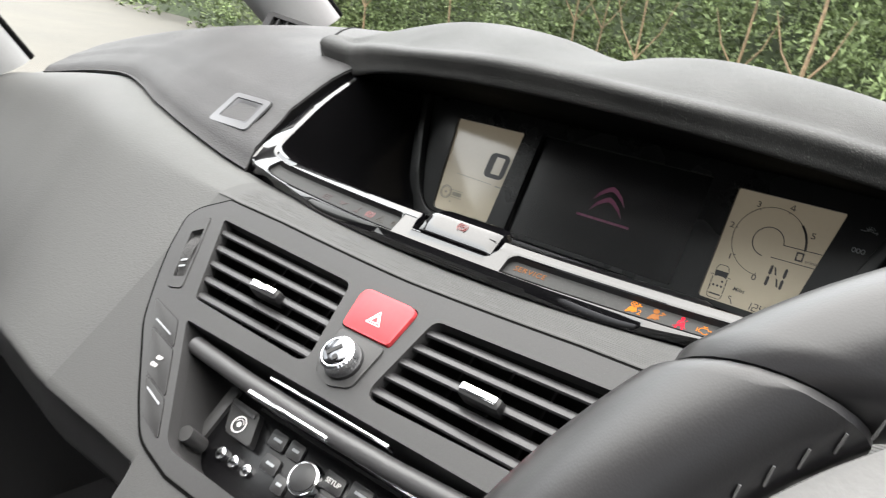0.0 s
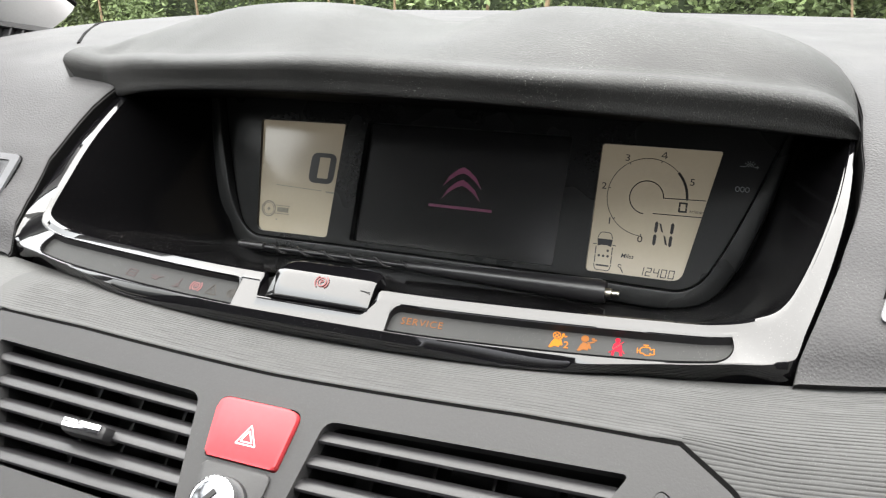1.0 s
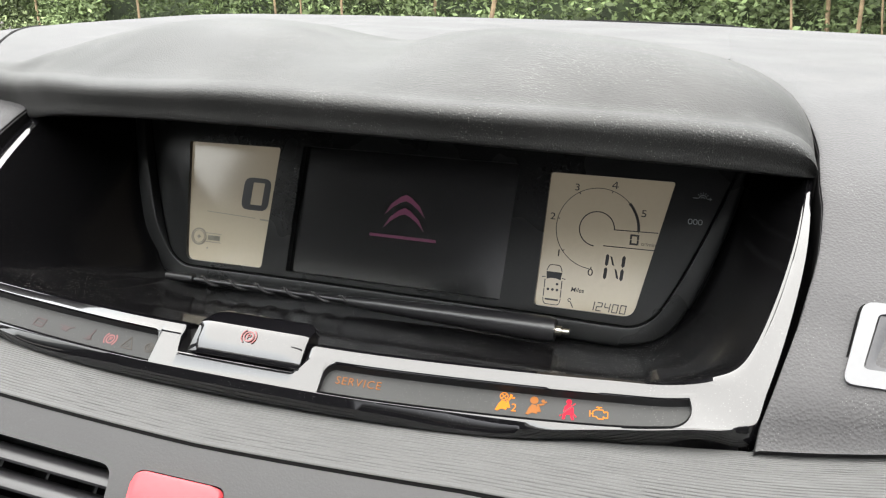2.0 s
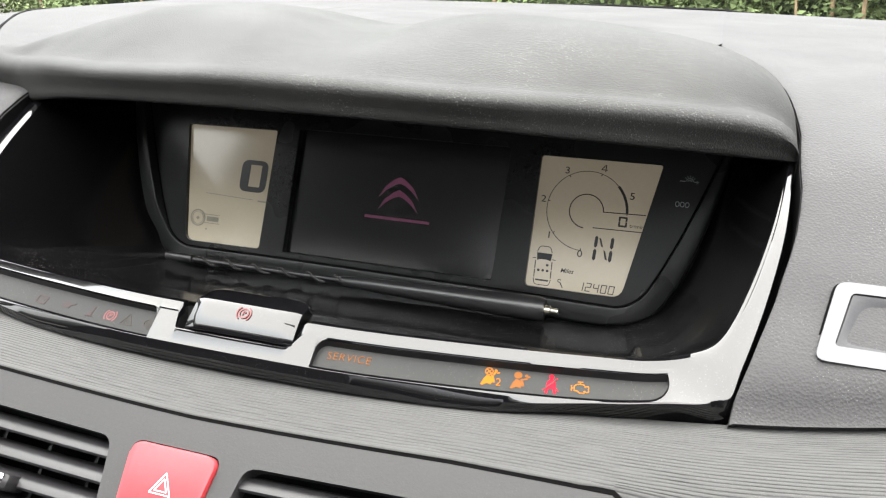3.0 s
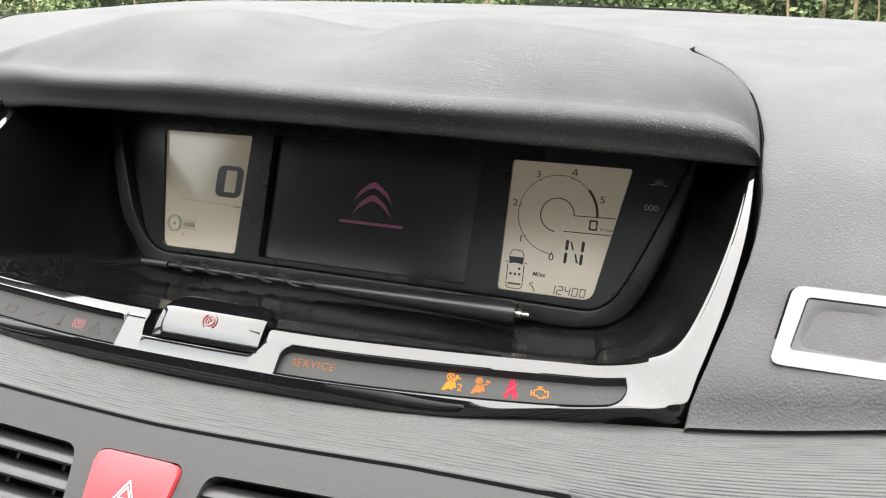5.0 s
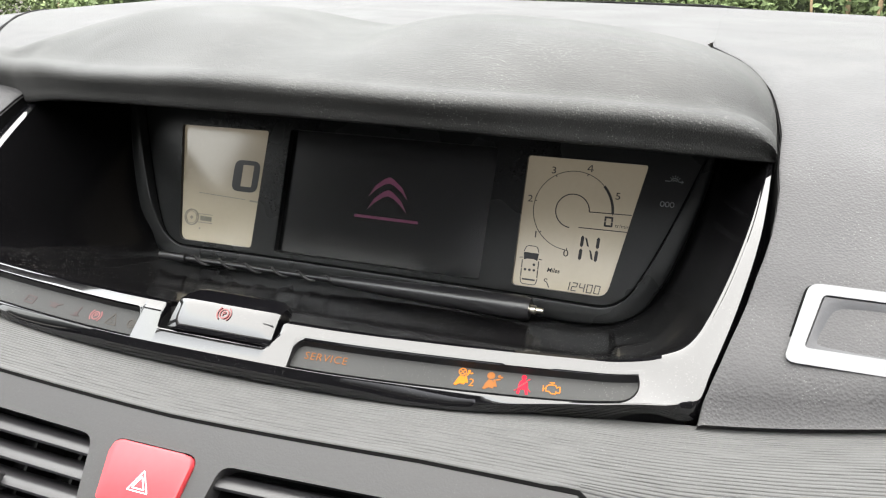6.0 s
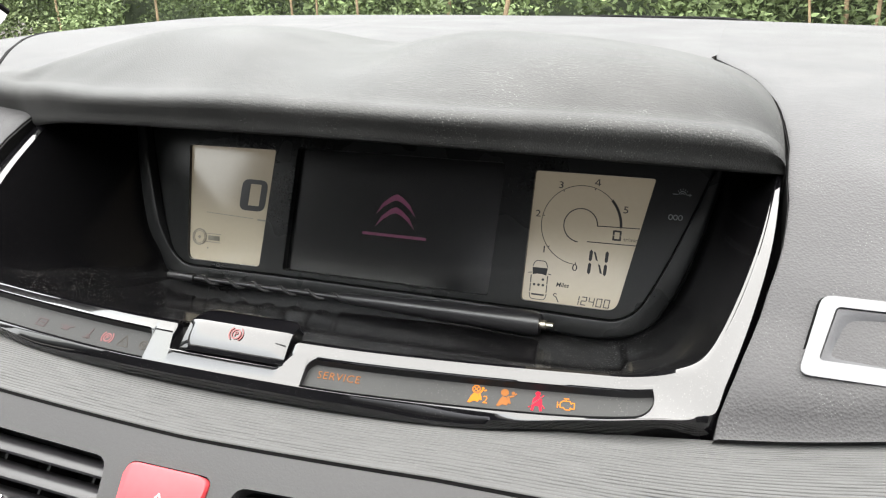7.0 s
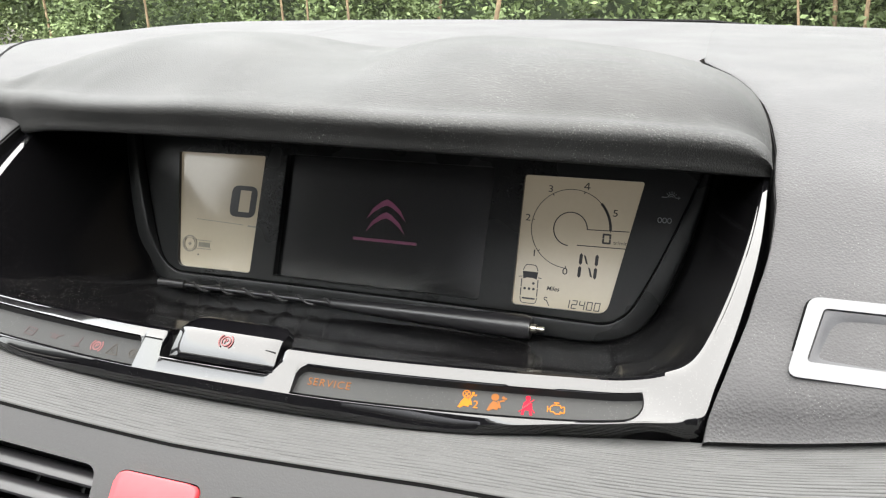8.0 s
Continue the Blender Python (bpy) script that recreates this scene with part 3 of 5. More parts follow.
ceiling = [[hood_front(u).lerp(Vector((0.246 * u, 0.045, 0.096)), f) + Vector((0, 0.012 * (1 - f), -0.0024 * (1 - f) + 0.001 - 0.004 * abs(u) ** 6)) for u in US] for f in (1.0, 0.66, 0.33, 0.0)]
lip = [[hood_front(u) + Vector((end_round(u, 0.1 + 0.8 * h), dy, lip_height(u) * h)) for u in US] for dy, h in ((0.020, 0.00), (0.0110, -0.04), (0.0060, -0.07), (0.0026, -0.06), (0.0002, 0.02), (0.0002, 0.16), (-0.0016, 0.36), (-0.0038, 0.56), (-0.0052, 0.72), (-0.0034, 0.85), (0.0018, 0.94), (0.0060, 0.98), (0.010, 1.0))]
crown = [[hood_top(u, i / 32) for u in US] for i in range(33)]
crown.append([p + Vector((0, 0.004, -0.02)) for p in crown[-1]])
edge = [[hood_top(1, i / 24) + Vector((dx * (1 - 0.75 * smooth_step(12, 19, i)), 0, dz)) for i in range(20)] for dx, dz in ((-0.004, -0.0045), (0.006, -0.0045))]
part("edge_gap", sheet(edge), SEAL, binnacle_hood, "dark gap beside the hood")
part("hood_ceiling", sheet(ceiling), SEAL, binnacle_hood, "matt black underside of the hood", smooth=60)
part("hood_skin", sheet(ended(lip + crown[1:])), HOOD, binnacle_hood, "grained charcoal skin with a rolled front lip", smooth=60)

# ---- gloss surround ----
OUTER = [(0, -0.1775, 0.012), (0.06, -0.1775, 0.013), (0.12, -0.178, 0.0165), (0.17, -0.178, 0.0215), (0.205, -0.171, 0.0255), (0.2252, -0.1705, 0.0262),
         (0.2312, -0.159, 0.0355), (0.2405, -0.122, 0.0570), (0.2474, -0.083, 0.0800), (0.2496, -0.036, 0.1075)]
BULGE = [(0, -0.1955, 0.026), (0.06, -0.1945, 0.026), (0.12, -0.190, 0.027), (0.17, -0.184, 0.0285), (0.2, -0.1785, 0.0315), (0.2232, -0.1730, 0.0345),
         (0.2302, -0.1575, 0.0470), (0.2392, -0.1215, 0.0660), (0.2458, -0.083, 0.0870), (0.2488, -0.036, 0.1098)]
CREST = [(0, -0.1835, 0.0425), (0.06, -0.182, 0.0425), (0.12, -0.176, 0.0425), (0.17, -0.169, 0.0425), (0.195, -0.165, 0.0430), (0.2120, -0.1585, 0.0460),
         (0.2222, -0.1455, 0.0528), (0.2320, -0.1195, 0.0680), (0.2407, -0.0825, 0.0882), (0.2472, -0.036, 0.1102)]
RIM = [(0, -0.1745, 0.0434), (0.06, -0.1735, 0.0434), (0.12, -0.168, 0.0432), (0.165, -0.1615, 0.0430), (0.190, -0.1590, 0.0440), (0.2095, -0.1535, 0.0478),
       (0.2210, -0.1435, 0.0532), (0.2307, -0.1183, 0.0682), (0.2396, -0.0818, 0.0880), (0.2466, -0.0355, 0.1098)]
FOOT = [(0, -0.016), (0.06, -0.0165), (0.115, -0.018), (0.150, -0.0185), (0.172, -0.015), (0.187, -0.006), (0.198, 0.010), (0.207, 0.033), (0.214, 0.060), (0.221, 0.100)]
SEG = 14


def half(ctrl, s):
    p = spline(ctrl, abs(s))
    # the face leans back enough to mirror the sky
    lean = 1 - smooth_step(4.2, 5.4, abs(s))
    if ctrl is BULGE:
        p += Vector((0, -0.0022, 0.0014)) * lean
    elif ctrl is CREST:
        p += Vector((0, 0.0022, -0.0014)) * lean
    if s < 0:
        # the passenger's arm is the broader one
        p.x -= (0.006 if ctrl is RIM else 0.003 if ctrl is CREST else 0.0) * smooth_step(5.0, 7.0, -s)
    return Vector((math.copysign(p.x, s), p.y, p.z))


def gap_level(s):
    """How high the face reaches at s: it dips under the park switch."""
    return 0.545 + 0.455 * max(smooth_step(-0.612, -0.650, s), smooth_step(0.500, 0.625, s))


def column(s):
    o, m, k, r = half(OUTER, s), half(BULGE, s), half(CREST, s), half(RIM, s)
    level = gap_level(s)
    wb, wt = m.lerp(k, 0.24), m.lerp(k, min(0.86 if s > 0 else 0.955, level - 0.06))
    return o, m, wb, wt, k, r


WIN_IN, WIN_OUT = {1: 0.72, -1: 0.81}, 4.22


def window_ends(s):
    """0..1 for the inner and the outer end of the telltale windows: how far they are open at s."""
    a, lo = abs(s), WIN_IN[1 if s > 0 else -1]
    if a <= lo or a >= WIN_OUT:
        return 0.0, 0.0
    grow, shut = min(1.0, (a - lo) / 0.07), min(1.0, (WIN_OUT - a) / 0.42)
    return 0.55 + 0.45 * math.sqrt(max(0.0, 1 - (1 - grow) ** 2)), math.sqrt(max(0.0, 1 - (1 - shut) ** 2))


def window_edges(s):
    """Lower and upper edge of the opening at s, and whether it is open there."""
    o, m, wb, wt, k, r = column(s)
    gi, go = window_ends(s)
    if gi <= 0 or go <= 0:
        return wb.lerp(wt, 0.999), wt, 0.0
    return wt.lerp(wb, go), wb.lerp(wt, gi), min(1.0, go * 9)


SS = sorted(set([i / SEG for i in range(-9 * SEG, 9 * SEG + 1)] + [WIN_IN[q] * q + q * d for q in (1, -1) for d in (-0.002, 0.002, 0.008, 0.018, 0.035, 0.055, 0.075)]
                + [q * w for q in (1, -1) for w in (4.22, 4.215, 4.2, 4.17)] + [-0.66 + 0.005 * i for i in range(11)] + [0.49 + 0.009 * i for i in range(16)]))
gloss_surround = thing("gloss_surround", (0, -0.178, 0.012), "piano-black gloss display surround with dust and scratches", "trim")
rows = [[] for _ in range(14)]
for s in SS:
    o, m, wb, wt, k, r = column(s)
    low_edge, high_edge, g = window_edges(s)
    n = (k - m).cross(Vector((1, 0, 0))).normalized()
    if n.y > 0:
        n = -n
    up = (k - m).normalized()
    level = gap_level(s)
    dip = smooth_step(0.0, 0.35, 1 - level)
    top = m.lerp(k, level)
    crest = k.lerp(top, smooth_step(0.0, 0.02, 1 - level))
    brow = (k.lerp(r, 0.5) + Vector((0, 0, 0.0015 - 0.0011 * smooth_step(4.0, 6.0, abs(s))))).lerp(top - n * 0.0014 + up * 0.0004, dip)
    back = r.lerp(top - n * 0.0110 + up * 0.0002, dip)
    inward = Vector((0, 0.004, -0.006))
    low = (1 - smooth_step(4.9, 5.2, abs(s))) * max(0.0, min(1.0, (m.z - o.z - 0.0035) / 0.0095))
    under = o.lerp(m, 0.55) + Vector((0, -0.0066, -0.0004)) * low
    shin = m + Vector((0, 0.0013, -0.0016)) * low
    knee = m.lerp(k, 0.12) + Vector((0, 0.0008, 0.0)) * low
    # towards the corners the dark band reaches up to the strip's lower lip
    high = smooth_step(2.0, 3.2, abs(s)) * (1 - smooth_step(4.9, 5.4, abs(s)))
    shin = shin.lerp(m.lerp(k, 0.150), high)
    knee = knee.lerp(m.lerp(k, 0.172) + n * 0.0002, high)
    under = under.lerp(o.lerp(shin, 0.5) + Vector((0, -0.0006, 0)), high)
    for row, p in zip(rows, (o + inward, o, under, shin, knee, m.lerp(k, 0.185 + 0.010 * high), low_edge - up * 0.0010 * g, low_edge - n * 0.0009 * g, high_edge - n * 0.0007 * g, high_edge + up * 0.0006 * g, high_edge.lerp(crest, 0.6) + n * 0.0004, crest + n * 0.0002, brow, back)):
        row.append(p)


def opened(j):
    return window_edges(SS[j])[2] > 0 and window_edges(SS[j + 1])[2] > 0


part("surround_shell", sheet(rows, skip=lambda i, j: i == 7 and opened(j)), GLOSS, gloss_surround, smooth=32)


def face_normal(s):
    o, m, wb, wt, k, r = column(s)
    n = (wt - wb).cross(Vector((1, 0, 0))).normalized()
    return n if n.y < 0 else -n


def floor_edges(s):
    """Lower and upper edge of the tinted strip, which lies deeper at its top."""
    low_edge, high_edge, g = window_edges(s)
    n = face_normal(s)
    up = (high_edge - low_edge).normalized()
    room = (high_edge - low_edge).length
    return low_edge - n * 0.0028 - up * 0.0006, high_edge - n * 0.0036 - up * min(0.0012, room * 0.3)


def open_columns(sign):
    return [s for s in SS if s * sign > 0 and window_edges(s)[2] > 0]


def window_bm(sign):
    """Recessed tinted strip."""
    both = [floor_edges(s) for s in open_columns(sign)]
    return sheet([[a.lerp(b, f) for a, b in both] for f in (0.0, 0.5, 1.0)])


def window_wall(sign):
    """The walls of the recess, all round."""
    cols = open_columns(sign)
    rim, floor = [window_edges(s) for s in cols], [floor_edges(s) for s in cols]
    ends = [sheet([[rim[j][0], rim[j][1]], [floor[j][0], floor[j][1]]]) for j in (0, -1)]
    return join(sheet([[r[1] for r in rim], [f[1] for f in floor]]), sheet([[r[0] for r in rim], [f[0] for f in floor]]), *ends)


telltale_strips = []
for sign in (-1, 1):
    w = part("telltale_window", window_bm(sign), FACE, gloss_surround, "dark tinted warning-lamp strip")
    part("window_edge", window_wall(sign), DARK, gloss_surround, "black wall of the recessed strip", smooth=30)
    telltale_strips.append(w)


def s_of_x(x):
    lo, hi = 0.0, 5.0
    for _ in range(40):
        mid = (lo + hi) / 2
        if spline(BULGE, mid).lerp(spline(CREST, mid), 0.5).x < abs(x):
            lo = mid
        else:
            hi = mid
    return math.copysign(lo, x)


def strip_frame(x, f):
    """Plane of the tinted strip at x, f from its lower to its upper edge."""
    s = s_of_x(x)
    (a, b), (a2, b2) = floor_edges(s), floor_edges(s_of_x(x + 0.004))
    right = (a2.lerp(b2, f) - a.lerp(b, f)).normalized()
    nn = right.cross((b - a).normalized()).normalized()
    mm = Matrix((right, nn.cross(right), nn)).transposed().to_4x4()
    mm.translation = a.lerp(b, f) - nn * 0.00012
    return mm


right_strip, left_strip = telltale_strips[1], telltale_strips[0]
part("service_word", lettering("SERVICE", 0.0054, strip_frame(0.0582, 0.62), stretch=1.02, bold=-0.012, space=1.12), DIMAMBER, right_strip, "dim amber SERVICE lettering", smooth=0)
SEATED = [[(-0.0040, -0.0030), (-0.0044, -0.0038), (-0.0034, -0.0042), (-0.0016, -0.0030), (0.0004, -0.0034), (0.0010, -0.0016), (-0.0002, 0.0006), (-0.0020, 0.0010), (-0.0032, -0.0008)],
          bar2(0.0004, 0.0012, 0.0016, -0.0024, 0.0010), bar2(0.0012, 0.0010, 0.0032, 0.0016, 0.0008), circle(0.0026, 0.0030, 0.0008, 10)]
fr = strip_frame(0.1252, 0.60)
part("airbag_symbol", flat(SEATED[:2] + [ring_band(-0.0012, 0.0030, 0.0017, 0.0004), bar2(-0.0022, 0.0040, -0.0002, 0.0020, 0.0004), bar2(-0.0002, 0.0040, -0.0022, 0.0020, 0.0004), bar2(0.0010, 0.0014, 0.0018, 0.0030, 0.0008), circle(0.0018, 0.0036, 0.0007, 10), bar2(0.0024, 0.0024, 0.0036, 0.0028, 0.0006)], fr), AMBER, right_strip, "glowing amber airbag-off symbol", smooth=0)
part("airbag_figure_two", lettering("2", 0.0054, fr @ Matrix.Translation((0.0036, -0.0022, 0)), bold=-0.01), AMBER, right_strip, "", smooth=0)
fr = strip_frame(0.1383, 0.57)
part("airbag_symbol", flat(SEATED + [circle(-0.0012, 0.0030, 0.0018)] + [bar2(0.0032, 0.0022, 0.0042, 0.0028, 0.0007)], fr), DIMAMBER, right_strip, "dim amber airbag symbol", smooth=0)
fr = strip_frame(0.1516, 0.55)
part("belt_symbol", flat([[(-0.0022, -0.0020), (0.0026, -0.0020), (0.0022, 0.0016), (0.0010, 0.0030), (-0.0004, 0.0030), (-0.0016, 0.0016)], circle(0.0003, 0.0042, 0.0012, 12),
     bar2(-0.0014, -0.0020, -0.0018, -0.0044, 0.0012), bar2(0.0016, -0.0020, 0.0022, -0.0044, 0.0012), bar2(0.0016, 0.0022, 0.0030, 0.0036, 0.0004), bar2(-0.0034, -0.0030, -0.0022, -0.0016, 0.0004), bar2(0.0026, -0.0016, 0.0036, -0.0030, 0.0004)], fr), REDLAMP, right_strip, "glowing red belt symbol", smooth=0)
part("belt_slash", flat([bar2(-0.0030, -0.0024, 0.0022, 0.0024, 0.00035)], fr, 0.0005), DARK, right_strip, "", smooth=0)
fr = strip_frame(0.1645, 0.54)
eng = [(-0.0026, -0.0016), (-0.0012, -0.0016), (-0.0002, -0.0026), (0.0018, -0.0026), (0.0018, -0.0014), (0.0024, -0.0020), (0.0036, -0.0020), (0.0036, 0.0010), (0.0026, 0.0010), (0.0022, 0.0004), (0.0016, 0.0018), (-0.0014, 0.0018), (-0.0026, 0.0008)]
part("engine_symbol", flat([bar2(*eng[i], *eng[(i + 1) % len(eng)], 0.00045) for i in range(len(eng))] + [bar2(-0.0012, 0.0030, 0.0012, 0.0030, 0.0005), bar2(0.0, 0.0028, 0.0, 0.0018, 0.0004), bar2(-0.0038, -0.0018, -0.0038, 0.0012, 0.00045), bar2(-0.0038, -0.0003, -0.0026, -0.0003, 0.0004)], fr), AMBER, right_strip, "glowing amber engine symbol", smooth=0)
# passenger-side strip: faint lamps
for x, shapes in ((-0.0768, [ring_band(0, 0, 0.0022, 0.0007), bar2(-0.0006, -0.0010, -0.0006, 0.0011, 0.0005), ring_band(0.0002, 0.0005, 0.0006, 0.0004, 10), arc_band(0, 0, 0.0036, 0.0007, 130, 230, 8), arc_band(0, 0, 0.0036, 0.0007, -50, 50, 8)]),
                  (-0.0897, [bar2(0.0006, -0.0014, 0.0014, 0.0030, 0.0009), circle(0.0002, -0.0020, 0.0014, 12), bar2(-0.0028, -0.0030, 0.0026, -0.0026, 0.0006)]),
                  (-0.1064, [[(-0.0022, 0.0014), (-0.0028, -0.0014), (0.0018, -0.0018), (0.0026, 0.0010)], bar2(0.0022, 0.0002, 0.0050, 0.0016, 0.0007), bar2(-0.0024, 0.0006, -0.0046, 0.0012, 0.0007)]),
                  (-0.1246, [bar2(-0.0036, 0.0018, 0.0036, 0.0014, 0.0008), bar2(-0.0036, -0.0024, 0.0036, -0.0028, 0.0008), bar2(-0.0032, 0.0016, -0.0032, -0.0024, 0.0008), bar2(0.0034, 0.0014, 0.0034, -0.0026, 0.0008), bar2(-0.0020, -0.0002, 0.0020, -0.0006, 0.0007)])):
    part("red_lamp_symbol", flat(shapes, strip_frame(x, 0.50)), DIMRED if x > -0.08 else FAINTRED, left_strip, "faint red lamp symbol", smooth=0)
tri = [(0.0, 0.0034), (-0.0036, -0.0028), (0.0036, -0.0028)]
part("triangle_lamp", flat([bar2(*tri[i], *tri[(i + 1) % 3], 0.0005) for i in range(3)] + [arc_band(0, -0.0008, 0.0010, 0.0004, 20, 330, 10)], strip_frame(-0.0654, 0.50)), FAINTAMBER, left_strip, "faint amber triangle lamp", smooth=0)
part("ring_lamp", flat([ring_band(0, 0, 0.0023, 0.0005), ring_band(0, 0, 0.0010, 0.0005, 12)], strip_frame(-0.0528, 0.50)), FAINTAMBER, left_strip, "faint amber ring lamp", smooth=0)

# ---- parking-brake flap in the surround ----
fl_up = (spline(RIM, 0.05) - spline(BULGE, 0.05)).normalized()
fm = plane_frame((0.0008, -0.1790, 0.0436), fl_up, (0, -fl_up.z, fl_up.y))
park_button = thing("park_button", (0.0008, -0.172, 0.038), "glossy black park-brake switch with faint red ring", "switch")
prof = []
for v, n in ((-0.0122, -0.0095), (-0.0122, 0.0), (-0.0119, 0.0006), (-0.0112, 0.0010), (-0.0050, 0.0017), (0.0010, 0.0020), (0.0038, 0.0018), (0.0050, 0.0012), (0.0062, 0.0002), (0.0090, -0.0016), (0.0120, -0.0036), (0.0142, -0.0056), (0.0152, -0.0095)):
    w = 0.0294 - 0.0010 * (v + 0.013) / 0.027 - 0.0070 * max(0.0, (v - 0.0080) / 0.0072) ** 3
    row = []
    for j in range(33):
        q = -1 + 2 * j / 32
        row.append(fm @ Vector((w * q + 0.05 * v, v, n - 0.0014 * abs(q) ** 14)))
    prof.append([fm @ Vector((-w - 0.0002 + 0.05 * v, v, -0.0095))] + row + [fm @ Vector((w + 0.0002 + 0.05 * v, v, -0.0095))])
button = part("button", sheet(prof), GLOSS, park_button, smooth=50)
part("gap_shadow_frame", plate(rounded(rect(-0.0392, -0.0136, 0.0335, 0.0030), 0.003), -0.0125, -0.0085, fm), DUCT, park_button, "matt black gap round the switch")
part("parting_line", flat([bar2(0.0226, -0.0020, 0.0282, -0.0024, 0.0004)], fm, 0.0021), DUCT, button, "fine dark parting line", smooth=0)
mk = fm @ Matrix.Translation((0.0, -0.0006, 0.0021))
part("park_ring", flat([ring_band(0, 0, 0.0024, 0.0007), arc_band(0, 0, 0.0038, 0.0006, 125, 235, 8), arc_band(0, 0, 0.0038, 0.0006, -55, 55, 8), bar2(-0.0006, -0.0012, -0.0006, 0.0013, 0.0005), ring_band(0.0002, 0.0006, 0.0006, 0.0004, 10)], mk), DIMRED, button, "faint red park symbol", smooth=0)

# ---- tray between surround and displays ----
display_tray = thing("display_tray", (0, -0.09, 0.0), "dusty black hollow under the display hood", "tray")


def foot(s):
    p = spline([(x, v, 0) for x, v in FOOT], abs(s))
    return CLUSTER @ Vector((math.copysign(p.x - (0.007 * smooth_step(4.0, 6.0, -s)), s), p.y, 0.004))


rows = [[] for _ in range(12)]
for i in range(-9 * 8, 9 * 8 + 1):
    s = i / 8
    a, b = half(RIM, s), foot(s)
    flat_share = 1 - smooth_step(5.2, 7.4, abs(s))
    split_at = 0.714 + (0.22 if s > 0 else 0.25) * smooth_step(3.5, 6.0, abs(s))
    dip = 1.0 if abs(s) < 4 else 0.5
    notch = smooth_step(0.0, 0.35, 1 - gap_level(s))
    a = a + Vector((0, 0.0010, -0.0010)) * notch
    for k in range(12):
        f = split_at * k / 9 if k < 10 else split_at + (1 - split_at) * (k - 9) / 2
        p = a.lerp(b, f)
        p.z -= 0.010 * math.sin(math.pi * f ** 0.8) * dip
        # the front slope ends in a rounded fold, then the floor runs level to the displays
        p.z += (0.0016 * math.exp(-((f - 0.42) / 0.045) ** 2) - 0.0020 * math.exp(-((f - 0.24) / 0.12) ** 2)) * flat_share
        rows[k].append(p)
cut_l, cut_r = (9 - 5) * 8, (9 + 5) * 8
part("tray_floor", sheet([r[cut_l:cut_r + 1] for r in rows]), TRAY, display_tray, smooth=70)
for a, b in ((0, cut_l), (cut_r, 18 * 8)):
    part("tray_side", sheet([r[a:b + 1] for r in rows]), TRAY_SIDE, display_tray, "smooth black side of the hollow", smooth=70)
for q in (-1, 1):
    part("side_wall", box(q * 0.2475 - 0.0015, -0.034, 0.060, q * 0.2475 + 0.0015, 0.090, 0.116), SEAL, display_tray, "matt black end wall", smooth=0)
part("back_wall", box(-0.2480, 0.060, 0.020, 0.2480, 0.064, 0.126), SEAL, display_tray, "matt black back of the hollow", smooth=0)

# ---- instrument cluster ----
instrument_cluster = thing("instrument_cluster", (0, 0.0, -0.018), "dark digital instrument cluster with two cream displays", "instrument cluster")
LCD_L = rounded([(-0.1655, -0.0008), (-0.1018, 0.0), (-0.0952, 0.0885), (-0.1710, 0.0875)], [0.006, 0.003, 0.002, 0.002])
LCD_R = rounded([(0.1004, 0.0009), (0.1640, 0.0013), (0.1805, 0.0888), (0.1022, 0.0884)], [0.003, 0.007, 0.002, 0.002])
SCR = rounded([(-0.0822, -0.0002), (0.0775, 0.0002), (0.0812, 0.0920), (-0.0775, 0.0915)], 0.002)
# inner edge of the raised flange that frames the displays like a U, and its outer edge
IN_R = [(0.120, -0.0048), (0.150, -0.0052), (0.1655, -0.0042), (0.1775, 0.0040), (0.1860, 0.0190), (0.1930, 0.0350), (0.2000, 0.0530), (0.2085, 0.0770), (0.2175, 0.1040)]
OUT_R = [(0.120, -0.0180), (0.150, -0.0185), (0.172, -0.0150), (0.187, -0.0060), (0.1975, 0.0120), (0.2055, 0.0330), (0.2125, 0.0560), (0.2185, 0.0800), (0.2230, 0.1060)]
IN_L = [(-x - 0.001 + 0.10 * max(0.0, v), v) for x, v in IN_R]
OUT_L = [(-0.1200, -0.0180), (-0.1500, -0.0178), (-0.1726, -0.0150), (-0.1861, -0.0085), (-0.1951, 0.0085), (-0.2026, 0.0293), (-0.2078, 0.0511), (-0.2126, 0.0760), (-0.2166, 0.1040)]


def smooth_path(pts, n=5):
    return [spline([(x, v, 0) for x, v in pts], k / n).to_2d() for k in range(n * (len(pts) - 1) + 1)]


inner = list(reversed(smooth_path(IN_L))) + [Vector((x, -0.0044)) for x in (-0.06, 0.0, 0.06)] + smooth_path(IN_R)
outer = list(reversed(smooth_path(OUT_L))) + [Vector((x, -0.0175)) for x in (-0.06, 0.0, 0.06)] + smooth_path(OUT_R)
panel = [tuple(q) for q in inner] + [(0.2200, 0.116), (-0.2080, 0.116)]
part("housing", plate(panel, -0.022, 0.0, CLUSTER, holes=(LCD_L, SCR, LCD_R)), HOUSING, instrument_cluster, "dark grey moulded display housing", smooth=30)
rows = [[] for _ in range(9)]
for a, b in zip(inner, outer):
    h = 0.0012 + 0.0075 * smooth_step(-0.004, 0.030, a.y)
    w = (b - a).normalized()
    for row, (q, z) in zip(rows, ((a + w * 0.0004, -0.004), (a + w * 0.0004, h - 0.0007), (a + w * 0.0007, h - 0.0002), (a + w * 0.0013, h), (b - w * 0.0030, h), (b - w * 0.0012, h - 0.0006), (b - w * 0.0003, h - 0.0020), (b, h - 0.0040), (b + w * 0.0005, -0.016))):
        row.append(CLUSTER @ Vector((q.x, q.y, z)))
part("housing_flange", sheet(rows), HOUSING, instrument_cluster, "raised rounded flange round the displays", smooth=50)
